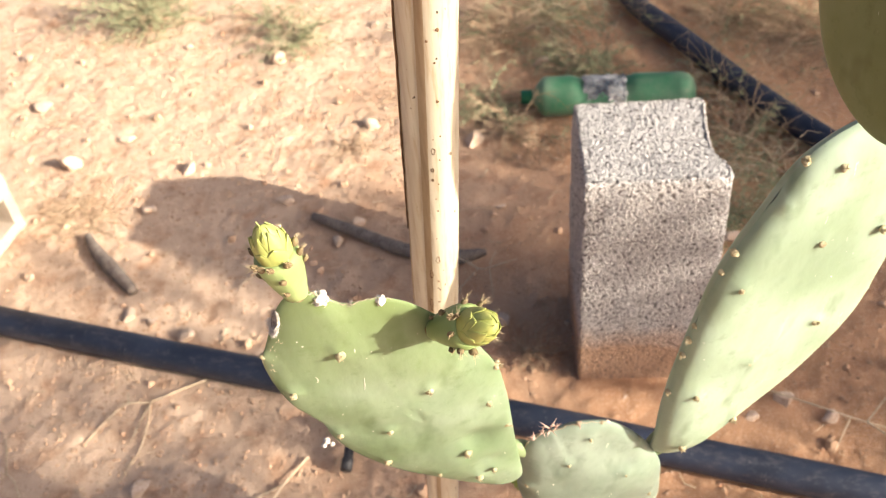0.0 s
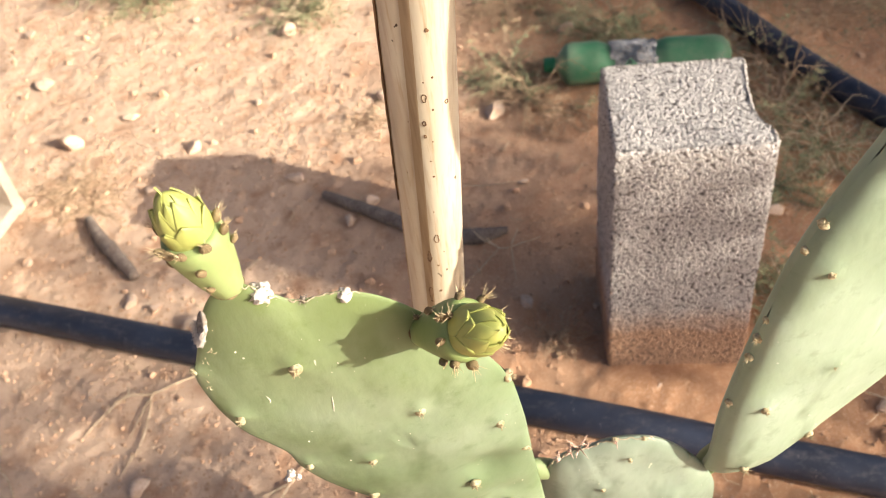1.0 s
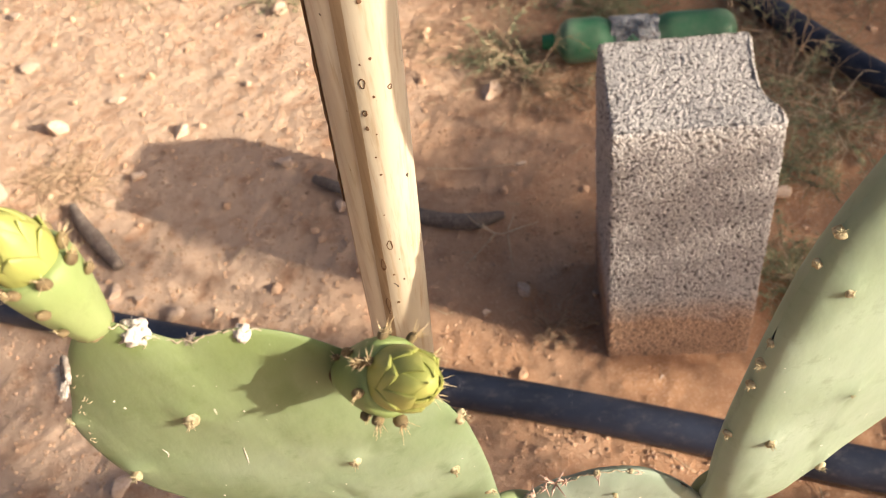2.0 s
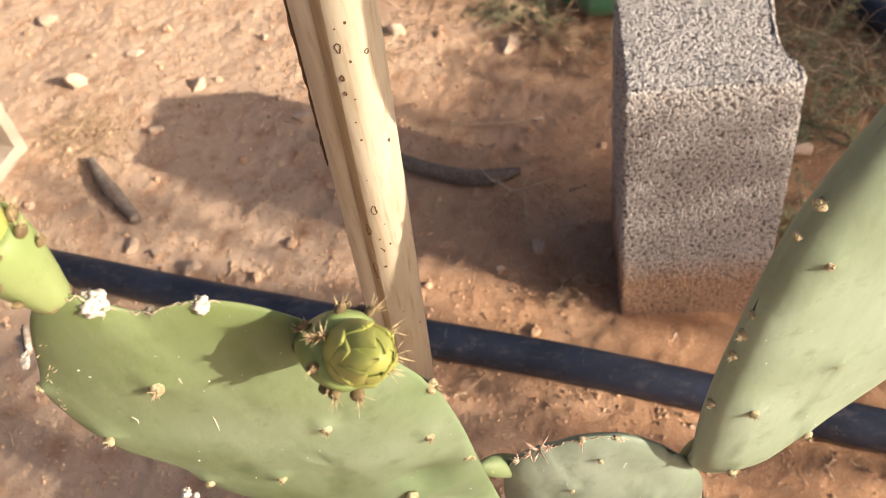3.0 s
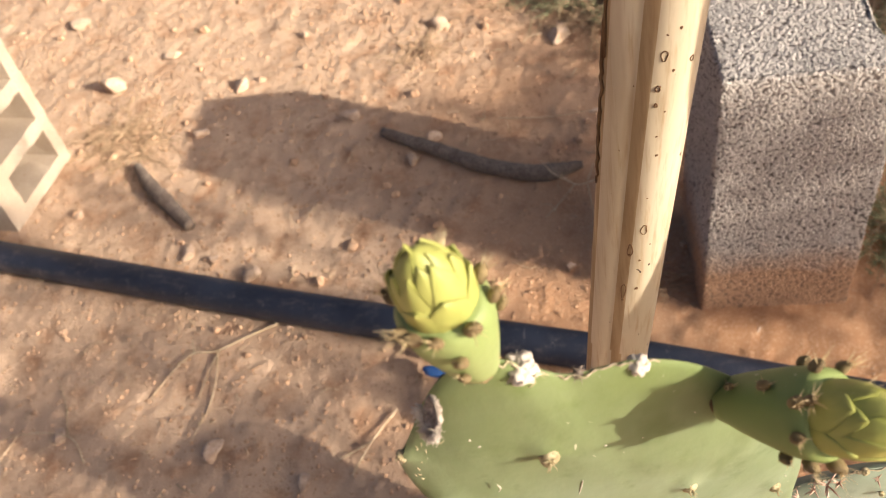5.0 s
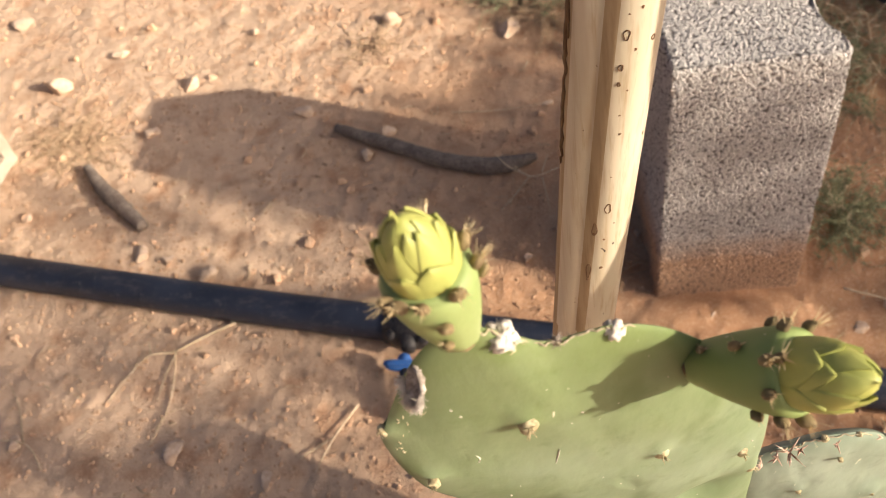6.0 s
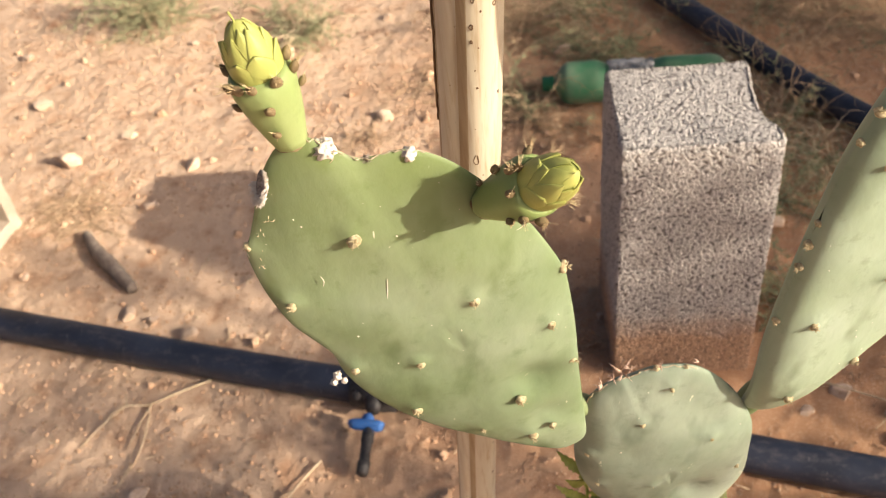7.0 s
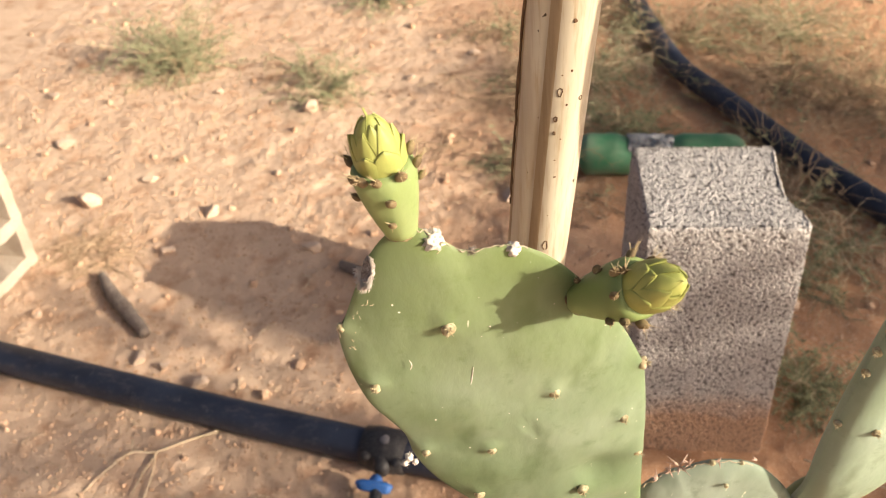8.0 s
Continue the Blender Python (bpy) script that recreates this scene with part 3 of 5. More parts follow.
def support_cane():
    th = thing("support_cane", tuple(cane_axis(0.2)), "dry straw-coloured cane stake with a long furrow and dark mould spots", "cane")
    sides, rows = 72, np.arange(0.16, 1.36, 0.012)
    verts, faces = [], []
    for i, z in enumerate(rows):
        c = cane_axis(z)
        r = 0.0132 + 0.0052 * (z - 0.6) + 0.0006 * math.exp(-((z - 0.47) / 0.012) ** 2) + 0.0009 * math.exp(-((z - 1.18) / 0.012) ** 2)
        for k in range(sides):
            w = 2 * math.pi * k / sides
            # two lobes with a long furrow between them
            q = 0.0
            for off, rho in ((0.20, 0.82), (-0.42, 0.58)):
                e = off * math.cos(w - radians(3))
                q = max(q, e + math.sqrt(max(0.0, rho * rho - off * off + e * e)))
            q *= r
            q *= 1 + 0.012 * (float(lattice(k * 0.3 + 5, z * 30)) - 0.5)
            verts.append((c[0] + q * math.cos(w), c[1] + q * math.sin(w), z))
    n = len(rows)
    faces = [(i * sides + k, i * sides + (k + 1) % sides, (i + 1) * sides + (k + 1) % sides, (i + 1) * sides + k) for i in range(n - 1) for k in range(sides)]
    faces += [tuple(range(sides - 1, -1, -1)), tuple((n - 1) * sides + k for k in range(sides))]
    me = Shape().put(verts, faces).mesh("stalk", CANE)
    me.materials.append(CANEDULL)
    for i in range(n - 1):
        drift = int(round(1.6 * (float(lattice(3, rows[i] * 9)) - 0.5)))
        for k in range(49, 54):  # the furrow floor, its shade painted as browner cane
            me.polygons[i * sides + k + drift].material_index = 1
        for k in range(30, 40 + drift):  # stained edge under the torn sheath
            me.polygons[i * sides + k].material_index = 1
    part("stalk", me, CANE, th)

    def skin(z, w):
        q = 0.0
        for off, rho in ((0.20, 0.82), (-0.42, 0.58)):
            e = off * math.cos(w - radians(3))
            q = max(q, e + math.sqrt(max(0.0, rho * rho - off * off + e * e)))
        q *= 0.0132 + 0.0052 * (z - 0.6)
        c = cane_axis(z)
        return np.array((c[0] + q * math.cos(w), c[1] + q * math.sin(w), z))

    # mould: small dark pustules and open rings
    rng = np.random.RandomState(15)
    for kind, w, z, size in (("dot", 300, 0.895, 1), ("dot", 284, 0.893, 0.7), ("ring", 283, 0.885, 1.4), ("dot", 298, 0.879, 1), ("ring", 280, 0.872, 1.1), ("ring", 280, 0.865, 0.7), ("dot", 294, 0.862, 0.7), ("dot", 287, 0.851, 0.7),
                             ("dot", 291, 0.842, 0.9), ("dot", 286, 0.820, 0.6), ("ring", 287, 0.802, 1.9), ("ring", 267, 0.789, 2.6), ("dot", 267, 0.786, 1.1), ("ring", 263, 0.761, 3.4), ("dot", 264, 0.755, 1.2), ("dot", 287, 0.783, 1), ("dot", 288, 0.764, 1.4),
                             ("ring", 323, 0.881, 0.9), ("dot", 240, 0.871, 0.5), ("dot", 228, 0.842, 0.5), ("dot", 296, 0.917, 1.2), ("dot", 292, 0.940, 0.8), ("dot", 299, 0.958, 1.3), ("dot", 276, 0.952, 0.9), ("dot", 303, 0.985, 1), ("dot", 290, 1.01, 1.2), ("dot", 298, 1.05, 1.1)):
        s = Shape()
        if kind == "dot":
            c = skin(z, radians(w))
            o = c - cane_axis(z)
            o = o / np.linalg.norm(o)
            v = BALL2[0] * (1 + 0.5 * (rng.rand(len(BALL2[0]), 1) - 0.5))
            flat = v - np.outer(v @ o, o) * 0.75
            s.put(flat * (0.00062 if z < 0.9 else 0.00082) * size + c, BALL2[1])
        else:
            loop = []
            for k in range(15):
                t = 2 * math.pi * k / 14
                loop.append(skin(z + 0.0011 * size * math.sin(t) * (1.3 if size > 1.2 else 1), radians(w + 3.0 * min(size, 1.6) * math.cos(t) * (1 + 0.25 * math.sin(3 * t + z * 99)))))
            s.put(*tube(loop, 0.00018 + 0.00014 * rng.rand(15), 5))
        part("mould_spot", s, FIBRE, th)
    rng = np.random.RandomState(5)
    s = Shape()
    for z0, z1, w in ((0.82, 0.90, 190), (0.88, 1.12, 194), (0.97, 1.3, 188)):
        path = []
        for z in np.linspace(z0, z1, 30):
            c, r = cane_axis(z), 0.0136 + 0.005 * (z - 0.6)
            a = radians(w + 3 * rng.randn())
            path.append((c[0] + r * math.cos(a), c[1] + r * math.sin(a), z))
        s.put(*tube(path, np.interp(np.arange(30), [0, 4, 26, 29], [0.0003, 0.0006, 0.0008, 0.0004]) * (0.7 + 0.6 * rng.rand(30)), 5))
    part("torn_sheath", s, FIBRE, th, "dark torn leaf sheath")


support_cane()


# ---- prickly pear ----
CACTUS = thing("prickly_pear", (0.345, 0.735, 0.20), "pale green prickly pear cactus with two yellow flower buds", "cactus")


class Pad:
    """A flat pad: an outline in its own plane (across, along), swollen to a cushion."""

    def __init__(self, base, right, up, outline, thick, middle, size=1.0, flat=2.1, fold=None, dents=(), edge=0.58):
        self.fold, self.dents, self.edge = fold, dents, edge
        self.r, self.u = Vector(right).normalized(), Vector(up).normalized()
        self.m = self.r.cross(self.u).normalized()  # towards the viewer
        self.o = Vector(base)
        self.u = self.m.cross(self.r).normalized()
        self.ring = spline(outline, 180, True)
        self.ring = self.ring * size
        self.c = np.array(middle) * size
        self.t = thick
        self.flat = flat
        d = self.ring - self.c
        self.ang = np.unwrap(np.arctan2(d[:, 1], d[:, 0]))
        self.rad = np.hypot(d[:, 0], d[:, 1])
        self.seed = Vector((base[0] * 50, base[1] * 50, base[2] * 50))

    def swell(self, a, s):
        return self.t * (1 - min(1.0, s) ** self.flat) ** self.edge

    def height(self, a, b):
        """Half thickness over a point of the plane."""
        q = np.array((a, b)) - self.c
        ang, lo, hi = math.atan2(q[1], q[0]), self.ang.min(), self.ang.max()
        while ang < lo:
            ang += 2 * math.pi
        while ang > hi + 1e-9 and ang - 2 * math.pi >= lo:
            ang -= 2 * math.pi
        order = np.argsort(self.ang)
        rim = float(np.interp(ang, self.ang[order], self.rad[order]))
        return self.swell(ang, min(1.0, float(np.hypot(*q)) / rim)), float(np.hypot(*q)) / rim

    def world(self, a, b, h):
        if self.fold:  # one corner curls back
            p, q, start, k = self.fold
            h -= k * max(0.0, p * a + q * b - start) ** 2
        return self.o + self.r * a + self.u * b + self.m * h

    def local(self, p):
        q = Vector(p) - self.o
        return q.dot(self.r), q.dot(self.u)

    def shape(self, spots):
        s = Shape()
        spots = [self.local(p) for p in spots]
        n = len(self.ring)
        levels = [1.0, 0.993, 0.98, 0.955, 0.92] + [0.87 - 0.043 * i for i in range(20)]
        for side in (1, -1):
            verts = []
            for lv in levels:
                for k in range(n):
                    a, b = self.c + (self.ring[k] - self.c) * lv
                    h = self.swell(0, lv) * side
                    lump = (0.0011 * noise.noise(Vector((a * 32, b * 32, side)) + self.seed) + 0.0030 * noise.noise(Vector((a * 13, b * 13, side * 3)) + self.seed)) * min(1, (1 - lv) * 4)
                    for p, q, deep, wide in self.dents:
                        lump -= side * deep * math.exp(-((a - p) ** 2 + (b - q) ** 2) / wide ** 2)
                    if side > 0:  # raised seats of the areoles
                        lump += sum(0.0016 * math.exp(-((a - p) ** 2 + (b - q - 0.001) ** 2) / 0.0000135) for p, q in spots)
                    verts.append(self.world(a, b, h + lump))
            verts.append(self.world(*self.c, self.t * side))
            faces = []
            for i in range(len(levels) - 1):
                for k in range(n):
                    q = (i * n + k, i * n + (k + 1) % n, (i + 1) * n + (k + 1) % n, (i + 1) * n + k)
                    faces.append(q if side > 0 else q[::-1])
            e = (len(levels) - 1) * n
            for k in range(n):
                q = (e + k, e + (k + 1) % n, len(verts) - 1)
                faces.append(q if side > 0 else q[::-1])
            s.put([tuple(v) for v in verts], faces)
        return s


def spine_cluster(s, place, out, rng, count, lo, hi, thick=0.00022, spread=0.8):
    for _ in range(count):
        d = Vector(out) + Vector(rng.randn(3)) * spread * 0.6
        d.normalize()
        L = lo + (hi - lo) * rng.rand()
        p = Vector(place)
        s.put(*tube([p, p + d * L * 0.5, p + d * L], [thick, thick * 0.8, thick * 0.2], 4))


def areole_mesh(rng, name):
    """A corky cushion with a few barbed bristles, rising along z."""
    v, f = BALL2
    v = v.copy() * (1 + 0.35 * (rng.rand(len(v), 1) - 0.5)) * np.array((0.0015, 0.0013, 0.0009))
    s = Shape().put(v, f)
    spine_cluster(s, (0, 0, 0.0006), (0, 0, 1), rng, 16, 0.0008, 0.0019, 0.00014, 1.5)
    if rng.rand() < 0.6:
        spine_cluster(s, (0, 0, 0.0006), (0.4, 0.3, 1), rng, 1, 0.0025, 0.0040, 0.00018, 0.4)
    return s.mesh(name, CORK)


AREOLES = [areole_mesh(np.random.RandomState(20 + i), "areole") for i in range(4)]


def areoles(pad_ob, pad, places, rng, size=1.0):
    for p in places:
        a, b = pad.local(p)
        h, s = pad.height(a, b)
        if s > 0.93:  # on the rim
            q = np.array((a, b)) - pad.c
            q = pad.c + q * min(1.0, 1.0 / s)
            d = (pad.r * float(q[0] - pad.c[0]) + pad.u * float(q[1] - pad.c[1])).normalized() * 0.9 + pad.m * 0.5
            place = pad.world(q[0], q[1], 0.001)
        else:
            d = pad.m + (pad.r * (a - pad.c[0]) + pad.u * (b - pad.c[1])) * 4 + pad.u * 0.35
            place = pad.world(a, b, h + 0.0016)
        ob = new("areole", AREOLES[rng.randint(4)])
        ob.parent = pad_ob
        k = size * (0.8 + 0.4 * rng.rand())
        ob.matrix_basis = Matrix.Translation(place) @ d.to_track_quat("Z", "Y").to_matrix().to_4x4() @ Matrix.Rotation(rng.rand() * 6, 4, "Z") @ Matrix.Scale(k, 4)


PRNG = np.random.RandomState(4)

# the pad with the buds
PAD_A = Pad((0.3231, 0.6277, 0.6888), (0.9038, 0.165, 0.3949), (-0.3495, -0.2479, 0.9035),
            [(0.001, 0.002), (-0.0080, -0.0025), (-0.0155, 0.0010), (-0.0280, 0.0200), (-0.0385, 0.0410), (-0.0482, 0.0615), (-0.0542, 0.0825), (-0.0573, 0.1045), (-0.0568, 0.1230), (-0.0534, 0.1375), (-0.0537, 0.1500), (-0.0546, 0.1635),
             (-0.0530, 0.1770), (-0.0505, 0.1890), (-0.0462, 0.2015), (-0.0395, 0.2085), (-0.0325, 0.2160), (-0.0262, 0.2228), (-0.0188, 0.2295), (-0.0118, 0.2340), (-0.0060, 0.2360), (-0.0005, 0.2335), (0.0035, 0.2270), (0.0068, 0.2205),
             (0.0105, 0.2180), (0.0166, 0.2160), (0.0212, 0.2140), (0.0252, 0.2100), (0.0300, 0.2020), (0.0340, 0.1900), (0.0375, 0.1740), (0.0397, 0.1551), (0.0402, 0.1400), (0.0400, 0.1280), (0.0370, 0.1146), (0.0300, 0.0900), (0.0210, 0.0630), (0.0128, 0.0370), (0.0072, 0.0190)],
            0.0068, (-0.008, 0.125), 1.0, 2.0, (-0.67, 0.74, 0.152, 5.0), ((0.002, 0.072, 0.0052, 0.0125), (-0.004, 0.042, 0.0032, 0.010), (-0.032, 0.10, -0.0012, 0.014), (0.012, 0.165, -0.0010, 0.016)))
SPOTS_A = [(0.248, 0.572, 0.860), (0.282, 0.589, 0.819), (0.310, 0.599, 0.792), (0.221, 0.571, 0.829), (0.259, 0.588, 0.785), (0.294, 0.610, 0.746), (0.3155, 0.600, 0.822), (0.213, 0.567, 0.856), (0.2345, 0.583, 0.784), (0.2535, 0.593, 0.748), (0.279, 0.603, 0.722), (0.300, 0.612, 0.708), (0.318, 0.610, 0.760), (0.308, 0.615, 0.716)]
pad_a = part("pad", PAD_A.shape(SPOTS_A), PAD, CACTUS, "pale green pad with a wavy upper rim")
areoles(pad_a, PAD_A, SPOTS_A, PRNG, 1.5)

# the lower pad
PAD_Q = Pad((0.3763, 0.7004, 0.4672), (0.986, 0.143, 0.084), (-0.054, -0.201, 0.978),
            [(0.005, -0.004), (-0.008, 0.025), (-0.0175, 0.0665), (-0.0400, 0.120), (-0.0475, 0.160), (-0.0455, 0.198), (-0.0375, 0.229), (-0.0250, 0.242), (-0.018, 0.244), (-0.005, 0.248), (0.013, 0.242), (0.028, 0.222), (0.038, 0.199), (0.044, 0.1765), (0.045, 0.152), (0.0435, 0.115), (0.029, 0.075), (0.0165, 0.030)], 0.012, (0.0, 0.155), 1.028, 2.1, None, ((0.012, 0.124, 0.0062, 0.0135), (0.020, 0.205, 0.0016, 0.010), (-0.020, 0.19, 0.0012, 0.012)))
SPOTS_Q = [(0.388, 0.655, 0.655), (0.407, 0.664, 0.613), (0.394, 0.658, 0.688), (0.365, 0.641, 0.702), (0.351, 0.649, 0.678), (0.359, 0.666, 0.613), (0.356, 0.640, 0.727), (0.372, 0.642, 0.725), (0.332, 0.650, 0.610), (0.352, 0.672, 0.560), (0.398, 0.676, 0.565), (0.325, 0.650, 0.645)]
pad_q = part("pad", PAD_Q.shape(SPOTS_Q), PADGREY, CACTUS, "greyish green lower pad with dull bloom")
areoles(pad_q, PAD_Q, SPOTS_Q, PRNG, 1.0)
s = Shape()
for p, count, lo, hi in (((0.336, 0.637, 0.720), 9, 0.002, 0.006), ((0.340, 0.637, 0.724), 12, 0.003, 0.009), ((0.344, 0.637, 0.726), 8, 0.002, 0.006), ((0.331, 0.637, 0.714), 6, 0.002, 0.005), ((0.357, 0.638, 0.728), 5, 0.0015, 0.004), ((0.374, 0.641, 0.727), 3, 0.002, 0.006)):
    spine_cluster(s, p, (-0.35, -0.5, 0.7), PRNG, count, lo, hi, 0.00042, 1.0)
part("spine_tuft", s, PINKSPINE, pad_q, "pale pinkish spines")

# the tall pad
PAD_R = Pad((0.4078, 0.6541, 0.6737), (0.881, 0.399, -0.256), (0.261, 0.041, 0.964),
            [(0.006, -0.010), (-0.0053, 0.009), (-0.0156, 0.035), (-0.0222, 0.0654), (-0.0267, 0.099), (-0.0300, 0.135), (-0.0303, 0.168), (-0.0225, 0.208), (-0.0146, 0.235), (0.0027, 0.252), (0.022, 0.258),
             (0.044, 0.250), (0.060, 0.225), (0.0695, 0.190), (0.0735, 0.155), (0.0736, 0.124), (0.058, 0.0767), (0.0226, 0.0172), (0.014, -0.006)], 0.0100, (0.022, 0.13), 1.0, 8.0, (0.0, -1.0, -0.040, 6.0), (), 0.5)
SPOTS_R = [(0.443, 0.662, 0.770), (0.443, 0.668, 0.712), (0.413, 0.648, 0.803), (0.417, 0.653, 0.749), (0.416, 0.656, 0.694), (0.425, 0.649, 0.859), (0.432, 0.648, 0.833), (0.445, 0.657, 0.881), (0.468, 0.664, 0.853), (0.454, 0.658, 0.910), (0.477, 0.676, 0.789), (0.404, 0.646, 0.778), (0.512, 0.690, 0.796), (0.489, 0.684, 0.735), (0.470, 0.660, 0.900), (0.500, 0.680, 0.850)]
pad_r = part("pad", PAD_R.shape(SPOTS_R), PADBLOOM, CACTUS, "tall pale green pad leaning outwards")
areoles(pad_r, PAD_R, SPOTS_R, PRNG, 1.55)
areoles(pad_r, PAD_R, [PAD_R.world(*PAD_R.ring[k], 0.0) for k in (30, 42, 56)], PRNG, 1.5)

# the waists where one pad grows from another
def waist(a, b, ra, rb, label):
    v, f = BALL3
    a, b = Vector(a), Vector(b)
    d = b - a
    turn = d.to_track_quat("Z", "Y").to_matrix()
    part("waist", Shape().put([tuple((a + b) / 2 + turn @ Vector((x * ra, y * rb, z * d.length * 0.62))) for x, y, z in v], f), JOINT, CACTUS, label)


waist((0.314, 0.644, 0.696), (0.329, 0.656, 0.676), 0.0050, 0.0060, "yellowish green waist between two pads")
waist((0.404, 0.676, 0.650), (0.415, 0.670, 0.682), 0.0055, 0.0070, "yellowish green waist with a corky ring")

# the pad above it, turned edge on to the sun, its shade also in the darker skin
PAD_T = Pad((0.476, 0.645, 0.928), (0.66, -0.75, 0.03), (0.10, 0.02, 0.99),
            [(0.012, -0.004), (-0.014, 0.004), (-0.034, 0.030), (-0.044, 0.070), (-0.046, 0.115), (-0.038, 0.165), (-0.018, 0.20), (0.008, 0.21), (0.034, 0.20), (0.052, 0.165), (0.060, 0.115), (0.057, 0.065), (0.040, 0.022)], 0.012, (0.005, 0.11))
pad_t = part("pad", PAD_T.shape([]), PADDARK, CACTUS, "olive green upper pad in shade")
areoles(pad_t, PAD_T, [PAD_T.world(a, b, 0) for a, b in ((-0.030, 0.03), (-0.02, 0.08), (0.015, 0.05), (0.01, 0.12), (-0.042, 0.09), (0.04, 0.1))], PRNG, 1.1)

# the stem pad in the pot
PAD_S = Pad((0.364, 0.735, 0.19), (0.97, 0.22, 0.0), (0.02, -0.09, 0.99),
            [(0.03, -0.01), (-0.01, -0.01), (-0.026, 0.07), (-0.036, 0.16), (-0.040, 0.26), (-0.033, 0.35), (-0.014, 0.40), (0.010, 0.41), (0.035, 0.38), (0.052, 0.30), (0.055, 0.20), (0.046, 0.08)], 0.018, (-0.003, 0.2))
pad_s = part("pad", PAD_S.shape([]), PADDARK, CACTUS, "old dull green stem pad rooted in the pot")
areoles(pad_s, PAD_S, [PAD_S.world(a, b, 0) for a, b in ((-0.02, 0.30), (-0.025, 0.2), (-0.005, 0.35), (-0.01, 0.12))], PRNG, 1.2)


def flower_bud(base, tip, R, turn, label, rng):
    """A young fruit with brown scales round its brim, closed over by broad overlapping petals."""
    base, tip = Vector(base), Vector(tip)
    ax = (tip - base).normalized()
    L = (tip - base).length
    a = ax.orthogonal().normalized()
    b = ax.cross(a)

    def at(h, r, w):
        return base + ax * h + (a * math.cos(w + turn) + b * math.sin(w + turn)) * r

    prof = [(-0.03, 0.36), (0, 0.53), (0.06, 0.59), (0.16, 0.71), (0.28, 0.83), (0.41, 0.94), (0.52, 1.00), (0.58, 0.98), (0.615, 0.91), (0.63, 0.82), (0.62, 0.5)]
    ph, pr = [x for x, _ in prof[:-1]], [x for _, x in prof[:-1]]
    verts, faces, n = [], [], 40
    for h, r in prof:
        for k in range(n):
            w = 2 * math.pi * k / n
            verts.append(at(h * L, r * R * (1 + 0.025 * math.sin(3 * w + turn) + 0.012 * math.sin(7 * w)), w))
    for i in range(len(prof) - 1):
        faces += [(i * n + k, i * n + (k + 1) % n, (i + 1) * n + (k + 1) % n, (i + 1) * n + k) for k in range(n)]
    faces += [tuple(range(n - 1, -1, -1)), tuple((len(prof) - 1) * n + k for k in range(n))]
    bud = part("flower_bud", Shape().put([tuple(v) for v in verts], faces), OVARY, CACTUS, label)
    loop = [at(0.004 * L, 0.51 * R * (1 + 0.04 * math.sin(5 * w)), w) for w in np.linspace(0, 2 * math.pi, 31)]
    part("corky_ring", Shape().put(*tube(loop, 0.00025 + 0.0003 * rng.rand(31), 6)), SCALE, bud, "brown corky ring at the bud's foot")
    # the closed heart, then three overlapping rounds of petals
    dome = [(0.50, 0.84), (0.58, 0.89), (0.66, 0.90), (0.74, 0.86), (0.82, 0.75), (0.89, 0.59), (0.95, 0.38), (0.985, 0.19), (1.0, 0.04)]
    dome = [(0.58 + (h - 0.5) * 0.84, r * 0.825) for h, r in dome]
    dh, dr = [x for x, _ in dome], [x for _, x in dome]
    part("petal", Shape().put(*revolve([(h * L, r * R * 0.90) for h, r in dome], base, ax, 28)), PETAL, bud)
    for ring, count, rise, reach, lift in ((0, 6, 0.60, 0.83, 1.09), (1, 6, 0.61, 0.925, 1.04), (2, 5, 0.65, 0.985, 0.985)):
        for i in range(count):
            mid = 2 * math.pi * (i + 0.5 * (ring % 2) + 0.07 * rng.randn()) / count + 0.75 * ring
            top = reach * (1 + 0.035 * rng.randn())
            out = 0.0004 + 0.0011 * rng.rand()
            skew = 0.10 * rng.randn()
            wide = (0.70, 0.70, 0.80)[ring] * (1 + 0.06 * rng.randn())
            V, F = [], []
            nu, nv = 13, 19
            for lay in (0, 1):
                for p in range(nv):
                    q = p / (nv - 1)
                    h = rise + (top - rise) * q
                    r = R * float(np.interp(h, dh, dr)) * lift + out * q ** 4
                    # broad and rounded, drawn to a small point
                    half = wide * (0.72 + 0.28 * math.sin(min(1.0, q * 1.8) * math.pi / 2)) * (1 - q ** 2.3) ** 0.86
                    half = half * min(1.6, (0.9 / max(0.3, float(np.interp(h, dh, dr)))) ** 0.45) + 0.02 * (1 - q)
                    for u in range(nu):
                        x = (u / (nu - 1) - 0.5) * 2
                        keel = 0.008 * R * max(0.0, 1 - abs(x) * 2.2) * q
                        V.append(at(h * L, r * (1 - 0.05 * x * x) + keel - 0.0005 * lay, mid + half * x + skew * q * q))
            for p in range(nv - 1):
                for u in range(nu - 1):
                    o = p * nu + u
                    F.append((o, o + 1, o + nu + 1, o + nu))
                    o += nu * nv
                    F.append((o + nu, o + nu + 1, o + 1, o))
            for p in range(nv - 1):
                for u in (0, nu - 1):
                    o = p * nu + u
                    F.append((o, o + nu, o + nu + nu * nv, o + nu * nv))
            part("petal", Shape().put([tuple(v) for v in V], F), PETAL, bud)
